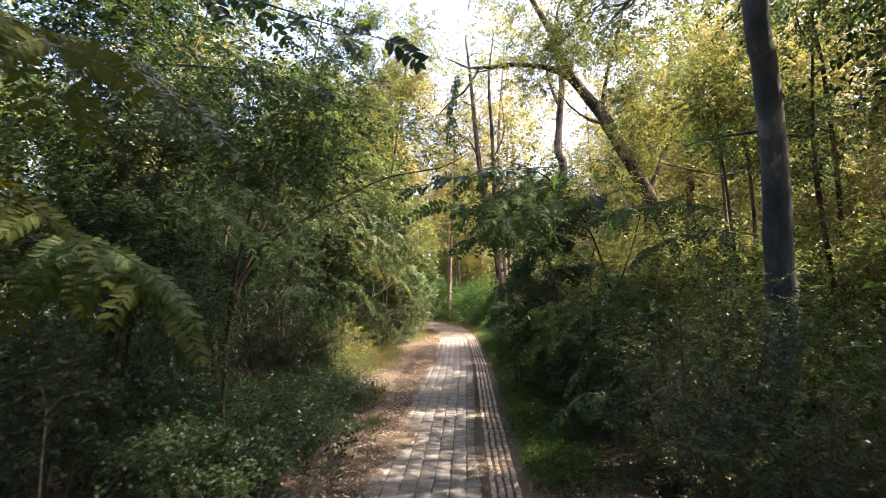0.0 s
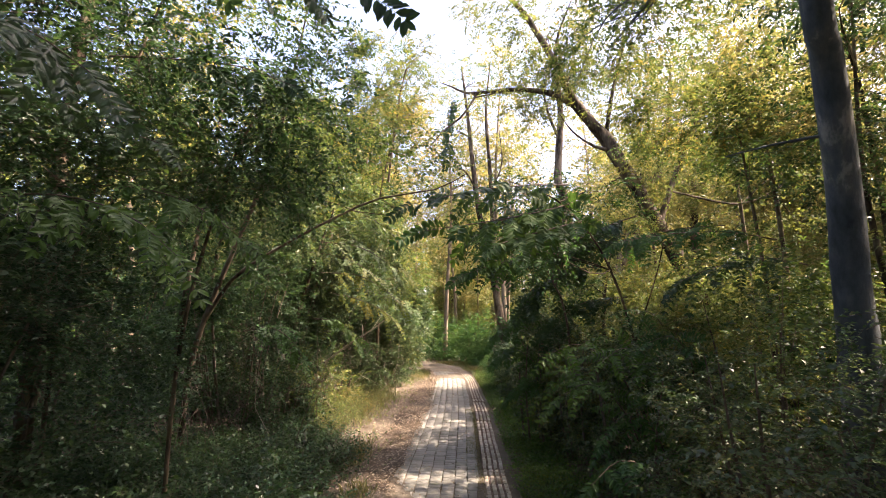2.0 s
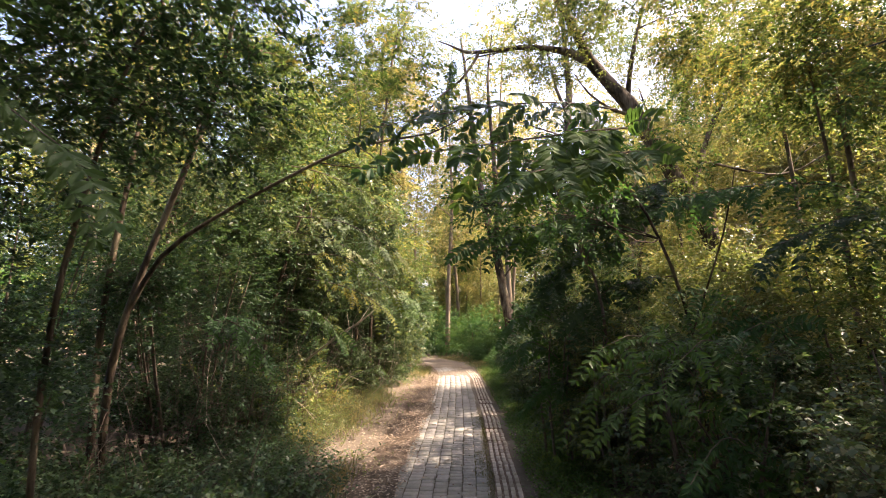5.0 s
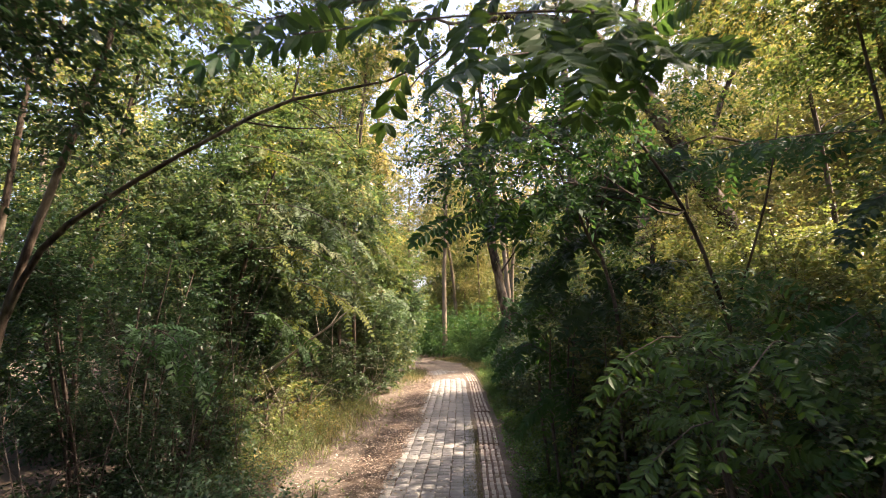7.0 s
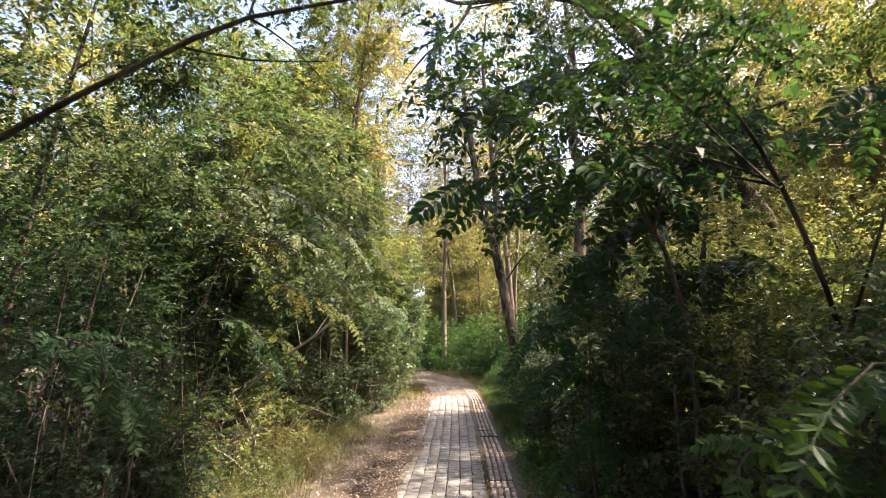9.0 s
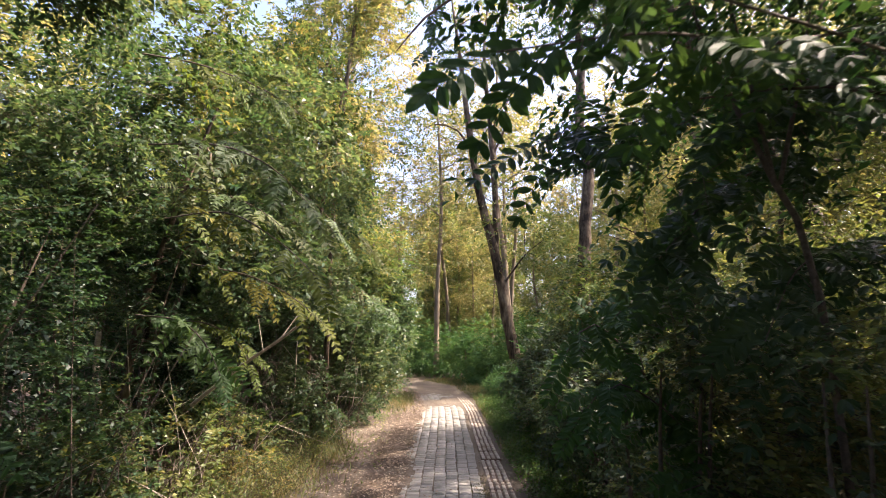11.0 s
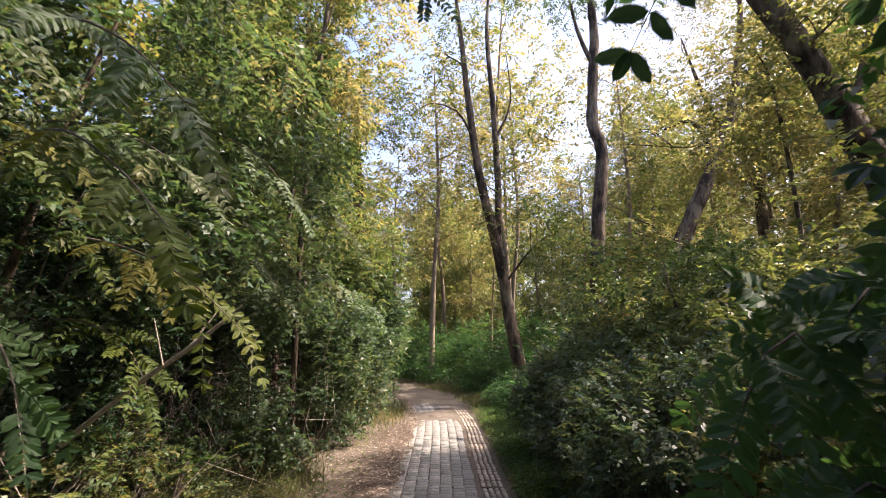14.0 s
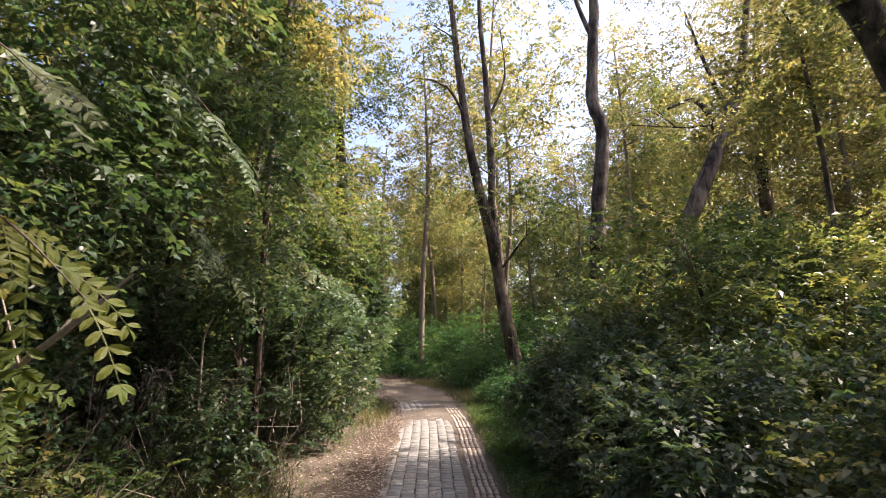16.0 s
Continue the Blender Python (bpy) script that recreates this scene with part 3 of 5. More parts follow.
# the low tree on the near bank whose long bough crosses over the path
plant("bank_tree", "thin-stemmed bank tree with a long bough over the path", "tree", (-2.75, 7.2, 0.0),
      [[(-2.95, 7.2, -0.1, 0.036), (-2.8, 7.0, 1.1, 0.032), (-2.52, 6.85, 1.9, 0.028), (-2.08, 6.75, 3.0, 0.024), (-1.87, 6.7, 3.6, 0.02), (-1.6, 6.7, 5.2, 0.01)],
       [(-3.1, 7.3, -0.1, 0.04), (-3.1, 7.3, 1.5, 0.03), (-2.85, 7.2, 3.2, 0.022), (-2.7, 7.3, 5.0, 0.01)]],
      [[(-2.62, 6.9, 1.65, 0.024), (-2.3, 6.75, 2.07, 0.021), (-1.88, 6.7, 2.37, 0.018), (-1.18, 6.7, 2.77, 0.015), (-0.68, 6.7, 3.0, 0.012), (-0.05, 6.7, 3.11, 0.008), (0.3, 6.7, 3.3, 0.004)],
       [(-1.0, 6.7, 2.86, 0.007), (-0.7, 6.8, 2.84, 0.005), (-0.35, 6.9, 2.88, 0.002)],
       [(-0.68, 6.7, 3.0, 0.006), (-0.5, 6.8, 2.9, 0.004), (-0.28, 6.9, 2.66, 0.002)]],
      [(-2.2, 6.6, 4.6, 1.3, 1.3, 0.9, 420), (-3.4, 7.4, 4.2, 1.2, 1.4, 1.2, 220), (-0.7, 6.8, 3.5, 0.8, 0.6, 0.35, 70), (-1.3, 7.6, 4.2, 0.9, 0.9, 0.6, 150)], LEAF_LOCUST, 0.055, k=11, twig=0.3, seed=18, sides=8, cut=0.1, limb_r=0.015)

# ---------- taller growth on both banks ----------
# The nearest three have shade put into their leaf colour.
LEFT_TALL = [(-2.9, 3.4, 3.6, 1.3, 1.3, 1.3, LEAF_DARK_AND_SHADED), (-2.3, 4.9, 3.9, 1.4, 1.2, 1.2, LEAF_DARK_AND_SHADED), (-1.5, 5.2, 3.3, 0.75, 0.8, 0.55, LEAF_DARK_AND_SHADED), (-3.0, 9.0, 4.3, 1.5, 1.4, 1.5, LEAF_SHRUB), (-2.0, 10.4, 3.3, 1.1, 1.2, 1.0, LEAF_SHRUB),
             (-2.6, 11.8, 4.6, 1.6, 1.5, 1.6, LEAF_LOCUST), (-1.8, 13.2, 3.5, 1.2, 1.3, 1.2, LEAF_SHRUB), (-2.7, 14.6, 5.2, 1.6, 1.6, 1.8, LEAF_LOCUST), (-1.5, 16.4, 3.6, 1.1, 1.3, 1.2, LEAF_LOCUST), (-3.2, 17.0, 6.2, 1.9, 1.7, 2.2, LEAF_LOCUST), (-1.2, 14.2, 6.2, 1.1, 1.1, 1.2, LEAF_YELLOW), (-1.8, 16.2, 8.8, 1.5, 1.3, 1.5, LEAF_LOCUST), (-0.8, 13.6, 7.9, 0.9, 0.9, 0.8, LEAF_LIME)]
for i, (x, y, z, rx, ry, rz, mat) in enumerate(LEFT_TALL):
    hh, slim = z - rz * 0.4, 0.4 if y < 6 else 0.8
    plant("bank_tree", "leafy young bank tree leaning over the verge", "tree", (x - 0.7, y + 0.2, 0.0),
          [(x - 0.7, y + 0.2, -0.1, 0.05 * slim), (x - 0.6, y + 0.1, hh * 0.5, 0.042 * slim), (x - 0.2, y, hh, 0.03 * slim), (x + 0.1, y, z + rz * 0.5, 0.012 * slim)], [],
          [(x, y, z, rx, ry, rz, int(900 * rx * ry * rz / 1.9)), (x - 0.2, y + 0.1, z - rz * 0.95, rx * 0.85, ry * 0.9, rz * 0.6, int(300 * rx * ry))], mat, 0.042 + 0.002 * y, k=12, twig=0.3, seed=30 + i, group="young trees on the bank", cut=-0.05 if y < 6 else 0.5 if z > 3.9 else 0.17, clump=1.5, sides=7, limb_r=0.02)

# Trees at (6.4, 3.4) and (6.9, 6.2) are added to shade the shrubs.
RIGHT_TALL = [(4.8, 10.4, 2.2, 1.3, 1.4, 0.8, LEAF_LIME), (9.6, 8.4, 4.4, 1.8, 1.8, 1.8, LEAF_YELLOW), (6.4, 16.4, 2.3, 1.5, 1.4, 1.0, LEAF_LIME), (12.5, 16.5, 6.2, 2.2, 1.9, 2.4, LEAF_YELLOW),
              (3.6, 16.0, 1.7, 1.2, 1.2, 0.9, LEAF_LOCUST), (10.8, 15.0, 6.0, 2.2, 2.0, 2.6, LEAF_YELLOW), (5.6, 6.6, 2.3, 1.2, 1.4, 0.8, LEAF_LIME), (6.9, 6.2, 5.6, 1.9, 1.9, 1.5, LEAF_LOCUST), (6.4, 3.4, 5.4, 1.9, 1.9, 1.5, LEAF_LOCUST), (5.2, 7.2, 5.2, 1.5, 1.4, 0.9, LEAF_YELLOW),
              (4.9, 8.7, 4.9, 1.3, 1.2, 0.7, LEAF_LOCUST), (5.4, 10.5, 5.2, 1.0, 0.8, 0.45, LEAF_LOCUST), (3.1, 13.3, 2.0, 1.0, 1.1, 0.8, LEAF_LOCUST), (5.3, 14.4, 5.5, 1.2, 1.4, 0.7, LEAF_YELLOW)]
for i, (x, y, z, rx, ry, rz, mat) in enumerate(RIGHT_TALL):
    hh = z - rz * 0.4
    plant("bank_tree", "leafy young tree behind the shrubs", "tree", (x + 0.3, y + 0.2, 0.0),
          [(x + 0.3, y + 0.2, -0.1, 0.045), (x + 0.35, y + 0.1, hh * 0.5, 0.036), (x + 0.1, y, hh, 0.026), (x - 0.1, y, z + rz * 0.5, 0.01)], [],
          [(x, y, z, rx, ry, rz, int((600 if z > 4 else 800) * rx * ry * rz / 2.0)), (x + 0.2, y + 0.1, z - rz * 0.95, rx * 0.85, ry * 0.9, rz * 0.7, int(240 * rx * ry))], mat, 0.052 + 0.002 * y, k=10, twig=0.32, seed=60 + i, group="young trees behind the shrubs", cut=0.2 if z > 4 else 0.0, sides=7, limb_r=0.025)

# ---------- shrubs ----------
# The dark leaves put the deep shade of the left bank into the colour.
LEFT_SHRUBS = [(-2.0, 10.1, 0.4, 0.42, 0.6, 0.4, LEAF_LIME), (-2.3, 9.3, 0.45, 0.5, 0.5, 0.45, LEAF_LOCUST), (-1.95, 11.3, 0.4, 0.4, 0.6, 0.4, LEAF_LOCUST), (-2.6, 1.7, 1.2, 1.1, 1.1, 1.2, LEAF_DARK_AND_SHADED), (-2.7, 3.4, 1.2, 1.1, 1.2, 1.2, LEAF_DARK_AND_SHADED), (-3.4, 5.2, 1.4, 1.3, 1.3, 1.4, LEAF_DARK_AND_SHADED), (-2.8, 8.4, 1.5, 0.9, 1.2, 1.2, LEAF_DARK_AND_SHADED), (-2.9, 10.6, 1.6, 1.0, 1.2, 1.3, LEAF_DARK_AND_SHADED),
               (-2.9, 13.0, 1.4, 1.05, 1.1, 1.5, LEAF_SHRUB), (-1.7, 13.9, 1.2, 1.15, 1.2, 1.4, LEAF_SHRUB), (-1.5, 15.6, 1.2, 1.15, 1.2, 1.4, LEAF_SHRUB), (-1.7, 17.4, 1.1, 1.15, 1.2, 1.3, LEAF_LOCUST), (-2.35, 8.8, 0.5, 0.55, 0.8, 0.5, LEAF_DARK_AND_SHADED), (-2.45, 10.4, 0.5, 0.5, 0.8, 0.5, LEAF_LOCUST), (-2.3, 12.0, 0.5, 0.5, 0.7, 0.5, LEAF_LOCUST), (-4.2, 7.5, 1.6, 1.3, 1.5, 1.8, LEAF_DARK_AND_SHADED), (-4.3, 10.5, 1.8, 1.4, 1.7, 1.9, LEAF_DARK_AND_SHADED), (-4.0, 13.6, 1.9, 1.4, 1.7, 1.9, LEAF_DARK_AND_SHADED)]
RIGHT_SHRUBS = [(2.0, 2.7, 0.7, 0.75, 0.9, 0.75, LEAF_SHRUB), (2.15, 4.1, 0.85, 0.85, 0.9, 0.9, LEAF_SHRUB), (1.95, 5.9, 0.75, 0.7, 0.9, 0.75, LEAF_SHRUB), (3.3, 6.0, 1.1, 1.1, 1.1, 1.25, LEAF_LOCUST), (2.5, 7.6, 0.95, 1.0, 1.0, 1.05, LEAF_LIME),
                (2.2, 9.2, 0.85, 0.9, 0.9, 0.95, LEAF_LIME), (1.42, 8.3, 1.0, 0.4, 0.5, 0.75, LEAF_SHRUB), (1.8, 7.5, 0.85, 0.5, 0.5, 0.85, LEAF_SHRUB), (2.1, 10.8, 0.75, 0.95, 0.9, 0.9, LEAF_SHRUB), (1.95, 12.4, 0.65, 0.85, 0.9, 0.75, LEAF_SHRUB), (2.3, 14.2, 0.75, 0.95, 1.0, 0.85, LEAF_SHRUB), (3.6, 9.6, 1.2, 1.1, 1.3, 1.3, LEAF_LIME), (3.6, 12.2, 1.1, 1.2, 1.3, 1.2, LEAF_LIME),
                (4.9, 8.4, 1.1, 1.3, 1.4, 1.15, LEAF_LIME), (5.2, 11.5, 1.3, 1.4, 1.5, 1.4, LEAF_LIME), (4.6, 14.6, 1.3, 1.4, 1.4, 1.4, LEAF_SHRUB), (3.2, 16.6, 0.9, 1.1, 1.1, 1.0, LEAF_SHRUB), (5.6, 17.3, 1.5, 1.5, 1.5, 1.7, LEAF_SHRUB)]
for i, (x, y, z, rx, ry, rz, mat) in enumerate(LEFT_SHRUBS + RIGHT_SHRUBS):
    rng = np.random.default_rng(90 + i)
    stems = []
    twiggy = x < 0 and 7 < y < 14
    for s in range(9 if twiggy else 5):
        a = rng.uniform(0, 6.28)
        bx, by = x + 0.25 * math.cos(a), y + 0.25 * math.sin(a)
        tx, ty = x + 0.7 * rx * math.cos(a), y + 0.7 * ry * math.sin(a)
        stems.append([(bx, by, -0.08, 0.016), ((bx + tx) / 2 - 0.05, (by + ty) / 2, z * 0.8, 0.012), (tx, ty, z + rz * 0.6, 0.004)])
    plant("shrub", "dense green shrub beside the path, leaf colour darkened for shade" if mat is LEAF_DARK_AND_SHADED else "dense leafy green shrub beside the path", "shrub", (x, y, 0.0), stems, [],
          [(x, y, z, rx, ry, rz, int((1500 if abs(x) < 3.3 else 900) * (0.7 if twiggy else 1.0) * (rx * ry * rz) ** 0.8))], mat, 0.03 + 0.0018 * y, slim=0.55, k=12, twig=0.2, droop=0.12, seed=90 + i, group="shrubs along the path", branching=26 if twiggy else 7, cut=0.14 if twiggy else -0.02, sides=5, shell=0.3, stem_name="stem", crown_name="foliage", clump=1.6, bark=TWIG, limb_r=0.01, with_twigs=abs(x) < 3.3, shoots=16)

# Crowns above and behind the camera, never in view, added to shade the start.
UNSEEN_HIGH = [(-3.2, 2.6, 6.4, 2.4, 2.4, 1.2), (3.3, 2.2, 7.8, 1.6, 2.2, 0.6), (-4.4, 0.8, 5.0, 1.4, 1.6, 0.9), (-1.6, 0.6, 6.8, 1.8, 1.8, 0.8), (-3.6, -1.0, 6.2, 2.2, 2.2, 1.2), (-2.6, 5.2, 8.0, 2.3, 2.0, 1.0), (0.9, -2.6, 7.2, 2.2, 2.0, 1.0), (3.8, 3.0, 6.8, 2.4, 2.4, 1.2), (3.4, -0.6, 6.8, 2.4, 2.2, 1.2), (4.6, 1.4, 5.6, 1.9, 1.9, 1.0), (3.0, 1.0, 4.9, 1.3, 1.2, 0.8)]
UNSEEN_COVER = [(-3.2, 0.6, 3.4, 1.6, 1.5, 1.4), (-2.0, -4.4, 2.8, 1.9, 1.4, 1.9), (2.3, -4.8, 2.9, 1.9, 1.4, 1.9), (-2.6, -1.6, 3.8, 1.6, 1.6, 1.4), (2.9, 0.8, 3.2, 1.3, 1.5, 1.4), (2.6, -1.8, 3.8, 1.6, 1.6, 1.4), (4.4, 2.6, 3.6, 1.6, 1.6, 1.5), (-4.4, 2.6, 4.0, 1.7, 1.7, 1.6), (0.6, -3.2, 4.6, 1.9, 1.4, 1.1)]
for i, (x, y, z, rx, ry, rz) in enumerate(UNSEEN_COVER + UNSEEN_HIGH):
    plant("bank_tree", "added unseen tree that shades the start of the path", "tree", (x * 1.25, y, 0.0), [(x * 1.25, y, -0.1, 0.07), (x * 1.2, y, z * 0.5, 0.055), (x, y, z, 0.03), (x, y, z + rz * 0.6, 0.01)], [],
          [(x, y, z, rx, ry, rz, 1500 if z > 5 and x > 0 else 800)] + ([(x * 1.15, y, z - rz * 1.1, rx * 0.8, ry * 0.9, rz * 0.6, 320)] if z < 5 else []), LEAF_DARK_AND_SHADED, 0.07 if z < 5 else 0.1, k=9, twig=0.32, seed=140 + i, group="young trees on the bank", sides=7, limb_r=0.02, with_twigs=False)

# Its two higher crowns hang out of view, added to shade the ferns below.
plant("shade_tree", "dark layered young tree behind the path-side shrubs", "tree", (4.9, 6.5, 0.0),
      [[(4.9, 6.5, -0.1, 0.045), (4.75, 6.4, 1.5, 0.038), (4.5, 6.3, 3.2, 0.028), (4.5, 6.2, 5.2, 0.012)]], [],
      [(4.0, 6.3, 3.5, 0.8, 0.9, 0.6, 260), (4.6, 5.6, 5.1, 1.1, 1.2, 0.5, 260), (3.6, 5.0, 4.6, 0.8, 0.8, 0.4, 120)], LEAF_DARK_AND_SHADED, 0.055, k=12, twig=0.32, seed=150, sides=8, limb_r=0.016, cut=0.0)
# Added crown that blocks the sun from the boughs by the path.
plant("bank_tree", "leafy young tree behind the shrubs", "tree", (4.6, 8.2, 0.0),
      [[(4.6, 8.2, -0.1, 0.04), (4.5, 8.1, 2.0, 0.03), (4.2, 8.0, 4.4, 0.012)]], [], [(3.8, 8.0, 4.6, 1.1, 1.0, 0.4, 640)], LEAF_LOCUST, 0.055, k=12, twig=0.32, seed=153, sides=8, limb_r=0.014, cut=0.0)
# Leaf colour darkened here to stand in for shade.
plant("locust_sapling", "locust sapling arching over the path edge, leaf colour darkened for shade", "sapling", (2.5, 7.4, 0.0),
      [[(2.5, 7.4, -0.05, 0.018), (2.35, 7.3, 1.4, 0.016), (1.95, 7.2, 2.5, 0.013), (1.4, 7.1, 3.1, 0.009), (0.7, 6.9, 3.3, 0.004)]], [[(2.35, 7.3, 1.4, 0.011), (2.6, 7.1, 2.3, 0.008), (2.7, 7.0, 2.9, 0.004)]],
      [(1.25, 7.6, 2.5, 0.7, 0.45, 0.6, 110), (0.9, 7.1, 2.95, 0.7, 0.5, 0.4, 120), (0.55, 6.8, 2.5, 0.35, 0.4, 0.25, 36), (0.85, 6.15, 2.5, 0.38, 0.5, 0.28, 64), (1.9, 7.5, 3.1, 0.6, 0.5, 0.4, 60)], LEAF_GREEN_AND_SHADED, 0.05, slim=0.42, k=15, twig=0.3, droop=0.4, seed=151, sides=8, limb_r=0.012, cut=0.0)
plant("locust_sapling", "shaded locust sapling beside the path", "sapling", (2.7, 9.4, 0.0),
      [[(2.7, 9.4, -0.05, 0.035), (2.6, 9.3, 1.4, 0.03), (2.65, 9.25, 2.3, 0.02), (2.9, 9.3, 3.3, 0.006)]], [],
      [(2.5, 9.3, 2.2, 0.7, 0.6, 0.6, 110), (2.1, 9.0, 1.5, 0.6, 0.5, 0.6, 100), (2.95, 9.3, 3.1, 0.45, 0.45, 0.65, 110)], LEAF_LIME, 0.05, slim=0.42, k=15, twig=0.3, droop=0.4, seed=152, sides=8, limb_r=0.012, cut=0.0)

